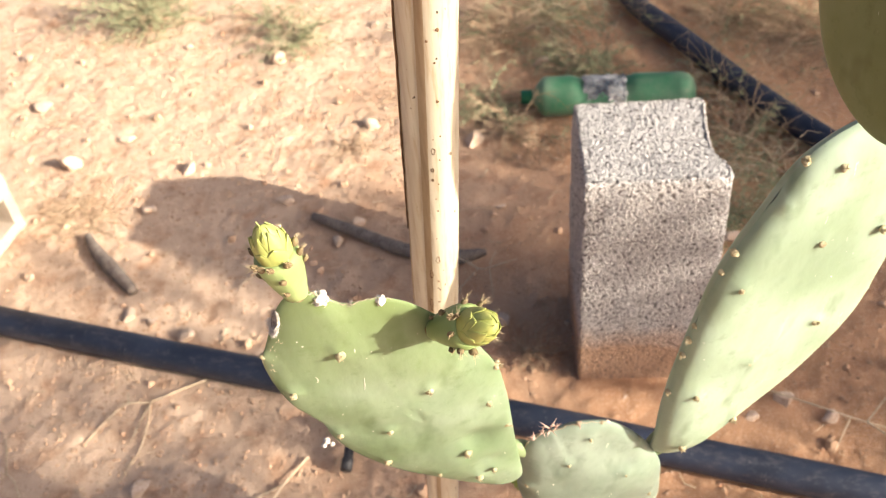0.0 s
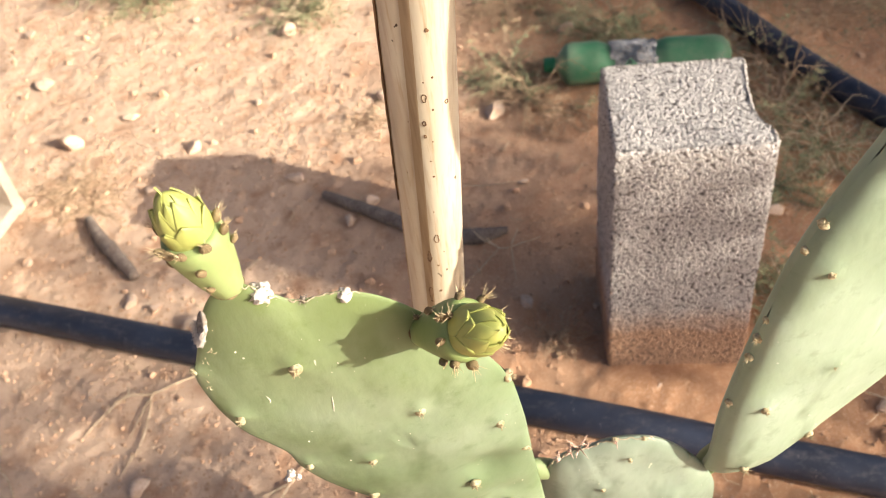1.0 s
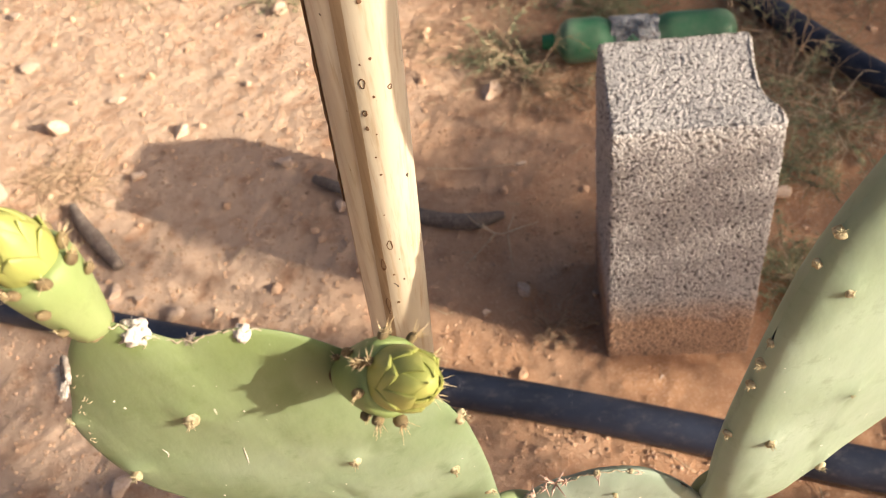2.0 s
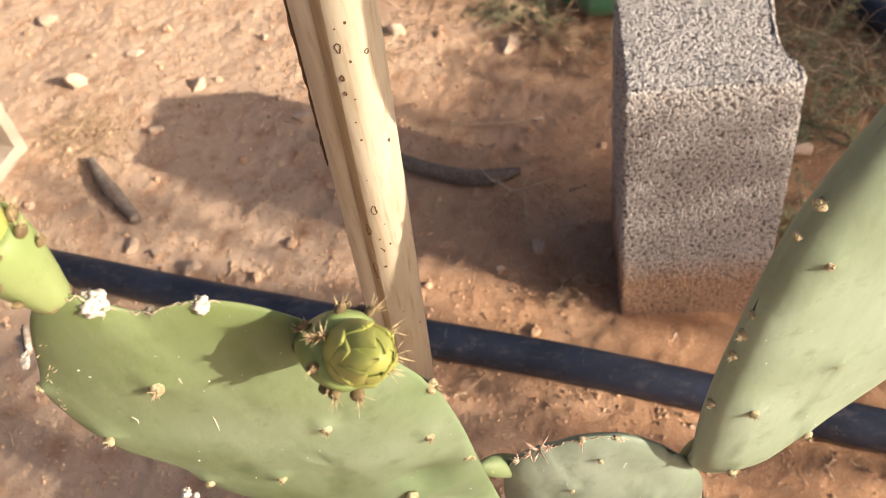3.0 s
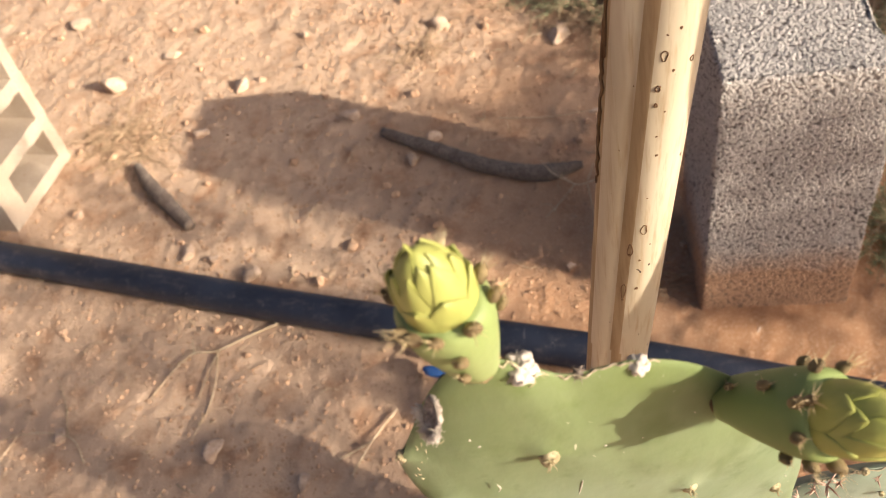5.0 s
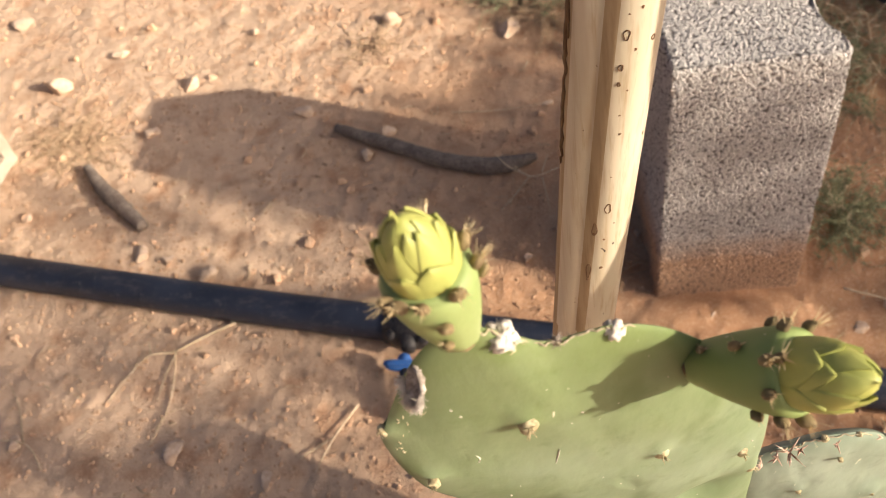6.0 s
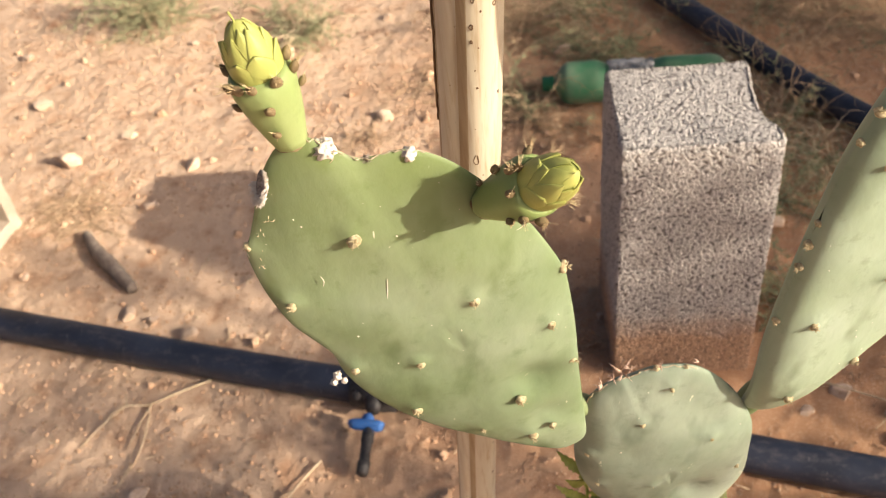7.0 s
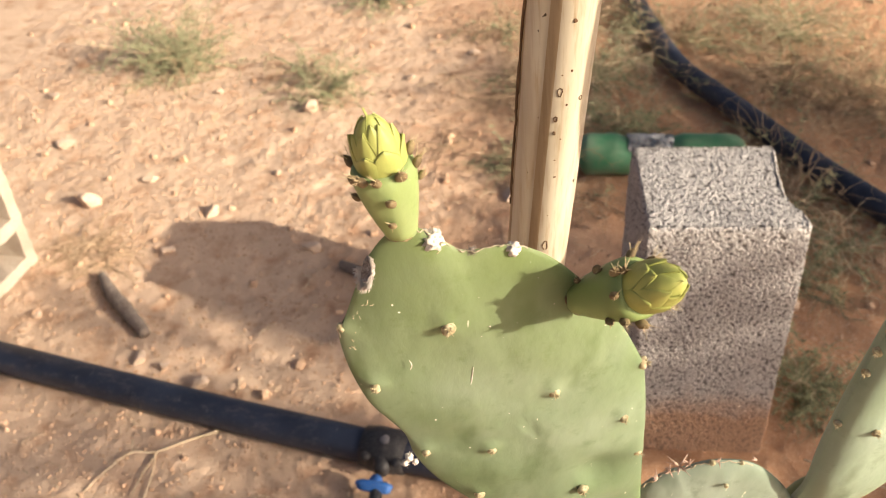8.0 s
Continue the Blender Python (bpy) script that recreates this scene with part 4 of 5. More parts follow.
    # fleshy brown scales, each with a tuft of bristles in its axil
    for h, count, ph0 in ((0.60, 10, 0.0), (0.42, 4, 0.5), (0.17, 2, 0.2)):
        for i in range(count):
            w = 2 * math.pi * (i + ph0) / count + 0.15 * rng.randn()
            hh = h + 0.025 * rng.randn()
            r = R * float(np.interp(hh, ph, pr))
            p = at(hh * L, r, w)
            o = (p - base - ax * hh * L).normalized()
            d = (o * (0.55 if h > 0.5 else 0.8) + ax).normalized()
            v, f = BALL2
            k = (0.85 + 0.4 * rng.rand()) * (1.0 if h > 0.4 else 0.75)
            m = Matrix.Translation(p + o * 0.0006 + d * 0.0006 * k) @ d.to_track_quat("Z", "Y").to_matrix().to_4x4()
            s = Shape().put([tuple(m @ Vector((x * 0.00160 * k * (1 - 0.35 * max(0, z)), y * 0.00120 * k * (1 - 0.35 * max(0, z)), z * 0.00215 * k))) for x, y, z in v * (1 + 0.12 * (rng.rand(len(v), 1) - 0.5))], f)
            part("scale", s, SCALE, bud)
            s = Shape()
            spine_cluster(s, p + o * 0.0006 + ax * 0.0006, d + o * 0.3, rng, 14 if h > 0.5 else 8, 0.0020, 0.0066 if h > 0.5 else 0.0032, 0.00013, 0.55 if h > 0.5 else 0.9)
            spine_cluster(s, p + o * 0.0006, o, rng, 10, 0.0006, 0.0014, 0.00013, 1.2)
            part("bristle_tuft", s, SPINE, bud)


flower_bud((0.2352, 0.5722, 0.8985), (0.2303, 0.5655, 0.9412), 0.0096, 0.4, "upright yellow-green flower bud on a young green fruit", np.random.RandomState(31))
flower_bud((0.2895, 0.5858, 0.8634), (0.3187, 0.5608, 0.8930), 0.0101, 1.3, "yellow-green flower bud leaning away from the rim", np.random.RandomState(33))


def wool_tuft(place, size, out, rng, label, count=90, hair=0.35, material=None):
    lump = 1 + 0.7 * (np.array([noise.noise(Vector(v * 3.0) + Vector(place) * 900) for v in BALL3[0]])[:, None])
    s = Shape().put(BALL3[0] * lump * size * 0.74 + np.array(place), BALL3[1])
    for _ in range(count):
        d = Vector(rng.randn(3)).normalized()
        p = Vector(place) + d * size * 0.5
        q = p + (d + Vector(rng.randn(3)) * 0.9).normalized() * size * hair * (0.5 + rng.rand())
        s.put(*tube([p, (p + q) / 2 + Vector(rng.randn(3)) * size * 0.1, q], [0.00011, 0.0001, 0.00004], 3))
    part("wool_tuft", s, material or WOOL, pad_a, label)


wool_tuft((0.2442, 0.5730, 0.8950), 0.0046, (0, -0.5, 0.8), PRNG, "white woolly tuft", 420, 0.20)
wool_tuft((0.2685, 0.5785, 0.8885), 0.0030, (0, -0.6, 0.8), PRNG, "pale corky knob", 60, 0.15)
wool_tuft((0.2288, 0.5780, 0.7875), 0.0021, (-0.7, -0.3, -0.6), PRNG, "shrivelled pale scale", 30, 0.5)
wool_tuft((0.2270, 0.5775, 0.7843), 0.0017, (-0.7, -0.3, -0.6), PRNG, "shrivelled pale scale", 24, 0.6)
wool_tuft((0.2308, 0.5788, 0.7840), 0.0015, (-0.7, -0.3, -0.6), PRNG, "shrivelled pale scale", 24, 0.6)
wool_tuft((0.2558, 0.5755, 0.8892), 0.0014, (0, -0.6, 0.8), PRNG, "shrivelled brown scrap on the rim", 40, 0.9, FRAY)
wool_tuft((0.2590, 0.5765, 0.8885), 0.0010, (0, -0.6, 0.8), PRNG, "shrivelled brown scrap on the rim", 24, 1.1, FRAY)


def rim_scar(centre, rng):
    """A dry grey hollow left by a fallen bud, fringed with pale torn fibres."""
    c = Vector(centre)
    turn = Vector((-0.75, -0.55, 0.35)).normalized().to_track_quat("Z", "Y").to_matrix()
    verts, faces, n = [], [], 28
    prof = [(0.30, 0.0), (0.95, -0.4), (1.05, 0.35), (0.92, 0.75), (0.70, 0.45), (0.40, 0.05), (0.05, -0.1)]
    for rad, rise in prof:
        for k in range(n):
            w = 2 * math.pi * k / n
            wob = 1 + 0.10 * math.sin(3 * w + 1) + 0.07 * rng.randn() * (rad > 0.6)
            verts.append(c + turn @ Vector((0.0030 * rad * wob * math.cos(w), 0.0042 * rad * wob * math.sin(w), 0.0014 * rise)))
    faces = [(i * n + k, i * n + (k + 1) % n, (i + 1) * n + (k + 1) % n, (i + 1) * n + k) for i in range(len(prof) - 1) for k in range(n)]
    faces.append(tuple((len(prof) - 1) * n + k for k in range(n)))
    scar = part("scar", Shape().put([tuple(v) for v in verts], faces), FRAY, pad_a, "dry grey hollow scar")
    s = Shape()
    for _ in range(260):
        w = rng.uniform(-2.6, 0.5) - 0.4
        rad = 0.9 + 0.45 * rng.rand()
        p = c + turn @ Vector((0.0030 * rad * math.cos(w), 0.0042 * rad * math.sin(w), 0.0006))
        d = (turn @ Vector((math.cos(w), math.sin(w), 0.8)) + Vector((0, -0.3, -0.35)) + Vector(rng.randn(3)) * 0.45).normalized() * (0.0012 + 0.0018 * rng.rand())
        s.put(*tube([p, p + d * 0.55 + Vector(rng.randn(3)) * 0.0003, p + d], [0.00016, 0.00013, 0.00005], 3))
    part("fringe", s, WOOL, scar, "pale torn fibres")


rim_scar((0.2248, 0.5672, 0.8862), PRNG)


def skin_mark(points, thick, label):
    """A pale healed scratch lying on the skin of the budding pad."""
    path = []
    for p in points:
        a, b = PAD_A.local(p)
        path.append(PAD_A.world(a, b, PAD_A.height(a, b)[0] + 0.0002))
    path = spline(path, 14)
    part("scratch", Shape().put(*tube(path, np.interp(np.arange(14), [0, 7, 13], [thick * 0.3, thick, thick * 0.3]), 5)), WOOL, pad_a, label)


# straw-coloured hairs left round the tufts
s = Shape()
for px, py, pz in ((0.2440, 0.5725, 0.8925), (0.2405, 0.5725, 0.8915), (0.2475, 0.5740, 0.8925)):
    for _ in range(5):
        p = Vector((px, py, pz)) + Vector(PRNG.randn(3)) * 0.0012
        d = Vector(PRNG.randn(3)).normalized() * (0.002 + 0.003 * PRNG.rand())
        s.put(*tube([p, p + d * 0.5 + Vector(PRNG.randn(3)) * 0.0006, p + d], [0.00012, 0.0001, 0.00004], 3))
for k in range(64, 82, 2):  # pale curls left along the flank below the scar
    q = PAD_A.c + (PAD_A.ring[k] - PAD_A.c) * (0.93 + 0.05 * PRNG.rand())
    p = PAD_A.world(q[0], q[1], PAD_A.height(q[0], q[1])[0] + 0.0006)
    for _ in range(2):
        d = Vector(PRNG.randn(3)).normalized() * (0.0005 + 0.0011 * PRNG.rand())
        e = Vector(PRNG.randn(3)) * 0.0008
        s.put(*tube([p + e, p + e + d * 0.5 + PAD_A.m * 0.0004, p + e + d], [0.00013, 0.00012, 0.00006], 3))
part("hair_tuft", s, STRAW, pad_a, "straw-coloured dry hairs")


def rim_cork(pad, pad_ob, lo, hi, seed, thick=0.0005):
    """Pinkish corky skin along the rim of a pad, thin and broken in places."""
    rng = np.random.RandomState(seed)
    s = Shape()
    n = len(pad.ring)
    k = lo
    while k < hi:
        run = rng.randint(5, 16)
        path = []
        for i in range(k, min(hi, k + run) + 1):
            q = pad.ring[i % n]
            path.append(pad.world(q[0], q[1], 0.0007 + 0.0004 * rng.randn()))
        if len(path) > 2:
            path = spline(path, len(path) * 3)
            r = thick * (0.35 + 1.0 * rng.rand(len(path)))
            r[0] = r[-1] = 0.0001
            s.put(*tube(path, r, 6))
        k += run + (rng.randint(0, 3))
    part("corky_rim", s, RIM, pad_ob, "thin pinkish corky rim")


rim_cork(PAD_A, pad_a, 96, 126, 61, 0.00028)
rim_cork(PAD_Q, pad_q, 58, 100, 63, 0.0004)


def flecks(pad, pad_ob, count, seed):
    """Tiny pale scabs and dust specks stuck to the skin."""
    rng = np.random.RandomState(seed)
    s = Shape()
    for _ in range(count):
        a, b = pad.ring[rng.randint(len(pad.ring))] * 1.0
        lv = rng.rand() ** 0.6 * 0.95
        a, b = pad.c + (np.array((a, b)) - pad.c) * lv
        p = np.array(pad.world(a, b, pad.height(a, b)[0] + 0.0008))
        size = 0.0001 + 0.0003 * rng.rand() ** 4
        v = BALL1[0] * np.array((1 + rng.rand() * 1.5, 0.9, 1 + rng.rand())) * size
        s.put(v + p, BALL1[1])
    ob = part("skin_flecks", s, WOOL, pad_ob, "tiny pale scabs on the skin")
    tagged(ob, "tiny pale scabs on the skin", kind="stuff")


flecks(PAD_A, pad_a, 30, 71)
flecks(PAD_Q, pad_q, 14, 72)
flecks(PAD_R, pad_r, 20, 73)

skin_mark([(0.2550, 0.577, 0.8375), (0.2542, 0.578, 0.832), (0.2530, 0.579, 0.8245)], 0.00024, "thin pale healed scratch")
skin_mark([(0.2330, 0.575, 0.8440), (0.2335, 0.576, 0.8415), (0.2325, 0.577, 0.8390)], 0.0002, "tiny pale healed scratch")
skin_mark([(0.2790, 0.599, 0.7860), (0.2800, 0.600, 0.7830), (0.2790, 0.601, 0.7800)], 0.0002, "tiny pale healed scratch")
skin_mark([(0.2950, 0.592, 0.8490), (0.2985, 0.593, 0.8480), (0.3010, 0.594, 0.8485)], 0.0002, "tiny pale healed scratch")


# ---- pot and the weed in it ----
POT_AT, POT_R, POT_H = (0.338, 0.745), 0.125, 0.272


def plant_pot():
    x, y = POT_AT
    th = thing("plant_pot", (x, y, 0.0), "round faded lilac plastic pot filled with reddish soil", "pot")
    prof = [(0.0, 0.100), (0.01, 0.103), (POT_H - 0.03, POT_R - 0.006), (POT_H - 0.028, POT_R), (POT_H - 0.003, POT_R + 0.002), (POT_H, POT_R), (POT_H - 0.003, POT_R - 0.005), (POT_H - 0.08, POT_R - 0.013), (0.1, 0.09)]
    part("shell", Shape().put(*revolve(prof, (x, y, gz(x, y) - 0.006), (0, 0, 1), 64)), POT, th)
    rr, n = np.linspace(0, POT_R - 0.012, 14), 48
    verts = [(x + r * math.cos(6.2832 * k / n), y + r * math.sin(6.2832 * k / n), POT_H - 0.042 + 0.012 * (float(lattice(k * 0.3 if k < n / 2 else (n - k) * 0.3, r * 60)) - 0.5)) for r in rr for k in range(n)]
    faces = [(i * n + k, i * n + (k + 1) % n, (i + 1) * n + (k + 1) % n, (i + 1) * n + k) for i in range(len(rr) - 1) for k in range(n)]
    part("soil_fill", Shape().put(verts, faces), POTSOIL, th, "shaded reddish potting soil")


plant_pot()


def serrated_leaf(s, base, direction, length, width, rng):
    """A narrow toothed leaf, folded along its midrib."""
    d = Vector(direction).normalized()
    side = d.cross(Vector((0.2, -1, 0.3))).normalized()
    up = side.cross(d)
    rows = 15
    V, F = [], []
    for i in range(rows):
        q = i / (rows - 1)
        w = width * math.sin(math.pi * (0.08 + 0.9 * q)) * (1.0 if i % 2 else 0.62)
        c = Vector(base) + d * length * q + up * (-0.25 * length * q * q)
        V += [c - side * w + up * w * 0.3, c, c + side * w + up * w * 0.3]
    for i in range(rows - 1):
        for k in (0, 1):
            F.append((i * 3 + k, i * 3 + k + 1, i * 3 + k + 4, i * 3 + k + 3))
    V += [v - up * 0.0006 for v in V]
    m = rows * 3
    F += [tuple(j + m for j in f[::-1]) for f in F]
    s.put([tuple(v) for v in V], F)


def pot_weed():
    rng = np.random.RandomState(9)
    th = thing("toothed_weed", (0.322, 0.765, 0.2), "yellow-green weed with toothed leaves growing beside the cactus", "weed")
    s = Shape()
    path = spline([(0.336, 0.765, 0.20), (0.334, 0.748, 0.30), (0.331, 0.728, 0.42), (0.326, 0.706, 0.55)], 44)
    s.put(*tube(path, np.linspace(0.0022, 0.001, 44), 6))
    path2 = spline([(0.372, 0.765, 0.18), (0.396, 0.745, 0.30), (0.415, 0.725, 0.42)], 14)
    s.put(*tube(path2, np.linspace(0.002, 0.001, 14), 6))
    part("stem", s, LEAF, th)
    for i in range(6, 44):
        s = Shape()
        w = 2.4 * i
        serrated_leaf(s, path[i], (math.cos(w) * 0.5, math.sin(w) * 0.35 - 0.25, 0.55), 0.016 + 0.012 * rng.rand(), 0.0042, rng)
        part("leaf", s, LEAF, th)
    for i in range(4, 14):
        s = Shape()
        w = 2.4 * i
        serrated_leaf(s, path2[i], (math.cos(w) * 0.6 + 0.2, math.sin(w) * 0.4 - 0.2, 0.5), 0.03 + 0.02 * rng.rand(), 0.007, rng)
        part("leaf", s, LEAF, th)


pot_weed()


# ---- crumpled green bottle ----
def green_bottle():
    x0, y0, z0 = 0.267, 2.040, 0.042
    end = Vector((0.642, 2.052, 0.044))
    ax = (end - Vector((x0, y0, z0))).normalized()
    L = (end - Vector((x0, y0, z0))).length
    th = thing("plastic_bottle", (0.45, 2.06, 0.0), "dusty green plastic drink bottle lying crushed on its side", "bottle")
    a = Vector((0, 0, 1)) - ax * ax.z
    a.normalize()
    b = ax.cross(a)
    prof = [(0.062, 0.0135), (0.072, 0.0145), (0.080, 0.020), (0.10, 0.034), (0.13, 0.044), (0.165, 0.046), (0.21, 0.046), (0.36, 0.0455), (0.40, 0.043), (0.42, 0.044), (0.46, 0.0435), (0.62, 0.044), (0.66, 0.046), (0.90, 0.046), (0.96, 0.041), (0.99, 0.030), (1.0, 0.018)]
    hs = np.linspace(0.062, 1.0, 90)
    n = 40
    V, F = [], []
    for h in hs:
        r = float(np.interp(h, [p[0] for p in prof], [p[1] for p in prof]))
        for k in range(n):
            w = 2 * math.pi * k / n
            dent = 0.010 * math.exp(-((h - 0.38) / 0.06) ** 2) * max(0, math.cos(w)) + 0.013 * math.exp(-((h - 0.56) / 0.07) ** 2) * max(0, math.cos(w - 0.3))
            dent += 0.003 * (float(lattice(h * 14 + 3, min(k, n - k) * 0.25)) - 0.5)
            petal = 1 - 0.16 * max(0, (h - 0.93) / 0.07) * (0.5 + 0.5 * math.cos(5 * w))
            q = (r - dent) * petal
            V.append(Vector((x0, y0, z0)) + ax * h * L + a * q * math.cos(w) * 0.94 + b * q * math.sin(w))
    m = len(hs)
    F = [(i * n + k, i * n + (k + 1) % n, (i + 1) * n + (k + 1) % n, (i + 1) * n + k) for i in range(m - 1) for k in range(n)]
    F += [tuple(range(n - 1, -1, -1)), tuple((m - 1) * n + k for k in range(n))]
    part("shell", Shape().put([tuple(v) for v in V], F), BOTTLE, th)
    V, F = [], []
    ring = 36
    for h, r in ((0.0, 0.0135), (0.002, 0.0150), (0.05, 0.0155), (0.052, 0.0170), (0.062, 0.0170), (0.064, 0.012)):
        for k in range(ring):
            w = 2 * math.pi * k / ring
            q = r + (0.0006 if k % 2 else 0) * (0.002 < h < 0.051)
            V.append(Vector((x0, y0, z0)) + ax * h * L + a * q * math.cos(w) + b * q * math.sin(w))
    F = [(i * ring + k, i * ring + (k + 1) % ring, (i + 1) * ring + (k + 1) % ring, (i + 1) * ring + k) for i in range(5) for k in range(ring)]
    F += [tuple(range(ring - 1, -1, -1))]
    part("cap", Shape().put([tuple(v) for v in V], F), surface("green_cap", (0.02, 0.16, 0.07), (0.03, 0.20, 0.09), 60, 300, 0.45, 0.2), th, "dark green ribbed screw cap")
    # what is left of the paper label, torn and lifted
    rng = np.random.RandomState(17)
    for h0, h1, w0, w1 in ((0.36, 0.52, -1.2, 0.9), (0.47, 0.60, -0.4, 1.5), (0.38, 0.46, 0.3, 1.3)):
        V, F = [], []
        for i in range(8):
            for j in range(12):
                h, w = h0 + (h1 - h0) * i / 7 + 0.006 * rng.randn(), w0 + (w1 - w0) * j / 11 + 0.03 * rng.randn()
                q = 0.0385 + 0.006 * rng.rand()
                V.append(Vector((x0, y0, z0)) + ax * h * L + a * q * math.cos(w) + b * q * math.sin(w))
        F = [(i * 12 + j, i * 12 + j + 1, (i + 1) * 12 + j + 1, (i + 1) * 12 + j) for i in range(7) for j in range(11)]
        V += [v * 1.0 - Vector((0, 0, 0.0008)) for v in V]
        F += [tuple(k + 96 for k in f[::-1]) for f in F]
        part("label_scrap", Shape().put([tuple(v) for v in V], F), PAPER, th, "torn dark and white label scrap", False)


green_bottle()


# ---- stones ----
def stone(x, y, size, flat, seed, label="pale angular stone lying on the soil", material=None):
    rng = np.random.RandomState(seed)
    v, f = rock(rng, size, BALL3, flat)
    me = Shape().put(v, f).mesh("stone", material or PALE)
    ob = new("stone", me)
    ob.location = (x, y, gz(x, y) + size * flat * 0.42)
    tagged(ob, label, "stone", "loose stones")


STONES = [(-0.715, 1.845, 0.038, 0.55), (-0.445, 1.835, 0.024, 0.6), (-0.065, 1.995, 0.025, 0.6), (-0.350, 2.275, 0.026, 0.9), (-0.597, 2.35, 0.016, 0.7), (-0.130, 2.46, 0.018, 0.6), (0.308, 2.25, 0.022, 0.9), (-0.072, 1.600, 0.015, 0.9), (-0.040, 1.655, 0.016, 0.9),
          (-0.485, 1.70, 0.016, 0.7), (-0.205, 1.725, 0.023, 0.5), (-0.885, 2.08, 0.028, 0.4), (-0.62, 1.95, 0.024, 0.35), (0.170, 1.94, 0.036, 0.35), (0.255, 1.40, 0.020, 0.7), (-0.300, 1.352, 0.026, 0.5), (-0.345, 1.99, 0.011, 0.9), (0.236, 1.712, 0.011, 0.6),
          (0.455, 1.232, 0.013, 0.8), (0.20, 1.36, 0.013, 0.7), (-0.42, 1.40, 0.022, 0.5), (-0.375, 1.385, 0.017, 0.5), (0.66, 1.62, 0.024, 0.6), (0.70, 1.25, 0.024, 0.5), (0.755, 1.215, 0.019, 0.6), (0.64, 1.21, 0.015, 0.6), (-0.28, 1.04, 0.028, 0.4), (-0.14, 1.00, 0.016, 0.5),
          (-0.515, 1.06, 0.019, 0.4), (0.69, 2.33, 0.014, 0.7), (0.28, 2.42, 0.022, 0.5), (-1.02, 2.30, 0.020, 0.5), (0.02, 2.60, 0.02, 0.5), (-0.66, 1.50, 0.014, 0.6)]
for i, (sx, sy, size, flat) in enumerate(STONES):
    stone(sx, sy, size, flat, 100 + i)


# ---- sticks ----
def stick(points, radii, label, seed):
    rng = np.random.RandomState(seed)
    n = 40
    path = spline([(x, y, gz(x, y) + z) for x, y, z in points], n)
    r = np.interp(np.linspace(0, 1, n), np.linspace(0, 1, len(radii)), radii) * (1 + 0.12 * (rng.rand(n) - 0.5))
    v, f = tube(path, r, 12)
    v = np.array(v)
    v += 0.0012 * (lattice(v[:, 0] * 260, v[:, 1] * 260)[:, None] - 0.5)
    s = Shape().put(v, f)
    tagged(new("stick", s.mesh("stick", WOOD)), label, "stick", "dead sticks")


stick([(-0.585, 1.615, 0.008), (-0.545, 1.565, 0.011), (-0.49, 1.51, 0.012), (-0.434, 1.458, 0.011)], [0.008, 0.012, 0.015, 0.014, 0.010], "short weathered grey stick splintered at one end", 1)
stick([(-0.132, 1.668, 0.010), (-0.028, 1.615, 0.011), (0.066, 1.568, 0.011), (0.150, 1.551, 0.010), (0.216, 1.570, 0.010)], [0.009, 0.012, 0.013, 0.014, 0.015, 0.006], "long curved weathered grey stick half in the soil", 2)


def branching(s, start, direction, length, radius, rng, depth, droop=0.0, kink=0.35):
    """A dry twig that forks; lies near the ground where droop is high."""
    p = np.array(start, float)
    d = np.array(direction, float)
    d /= np.linalg.norm(d)
    n = 7
    path = [p.copy()]
    for i in range(n):
        d = d + kink * 0.35 * rng.randn(3) + np.array((0, 0, -droop * 0.2))
        d /= np.linalg.norm(d)
        p = p + d * length / n
        low = gz(p[0], p[1]) + radius
        if p[2] < low:
            p[2] = low
            d[2] = abs(d[2]) * 0.3
        path.append(p.copy())
        if depth > 0 and i >= 1 and rng.rand() < 0.5:
            e = d + 0.9 * rng.randn(3) * np.array((1, 1, 0.7))
            branching(s, p, e, length * (0.35 + 0.35 * rng.rand()), radius * 0.7, rng, depth - 1, droop, kink)
    s.put(*tube(path, np.linspace(radius, radius * 0.35, n + 1), 5))
    return path


def dead_twig(points, radius, label, forks=()):
    s = Shape()
    path = spline([(x, y, gz(x, y) + z) for x, y, z in points], 24)
    s.put(*tube(path, np.linspace(radius, radius * 0.4, 24), 6))
    for fk in forks:
        q = spline([(x, y, gz(x, y) + z) for x, y, z in fk], 16)
        s.put(*tube(q, np.linspace(radius * 0.75, radius * 0.3, 16), 5))
    tagged(new("dead_twig", s.mesh("dead_twig", STRAW)), label, "twig", "dead twigs")


dead_twig([(-0.235, 1.258, 0.004), (-0.28, 1.232, 0.006), (-0.318, 1.207, 0.006), (-0.352, 1.198, 0.008), (-0.378, 1.160, 0.005), (-0.395, 1.125, 0.003)], 0.0022, "forked pale dry twig beside the pipe",
          [[(-0.314, 1.208, 0.006), (-0.320, 1.17, 0.006), (-0.322, 1.125, 0.004)], [(-0.316, 1.207, 0.006), (-0.305, 1.16, 0.006), (-0.302, 1.11, 0.004), (-0.315, 1.055, 0.003)], [(-0.35, 1.199, 0.007), (-0.358, 1.222, 0.012)]])
dead_twig([(0.16, 1.575, 0.01), (0.205, 1.52, 0.015), (0.25, 1.53, 0.02), (0.275, 1.54, 0.02)], 0.0017, "forked bare twig against the long stick",
          [[(0.205, 1.52, 0.015), (0.18, 1.48, 0.01), (0.16, 1.455, 0.006)], [(0.2, 1.525, 0.014), (0.17, 1.54, 0.02), (0.15, 1.56, 0.03)], [(0.225, 1.525, 0.016), (0.235, 1.56, 0.02)], [(0.225, 1.52, 0.01), (0.236, 1.455, 0.004)]])
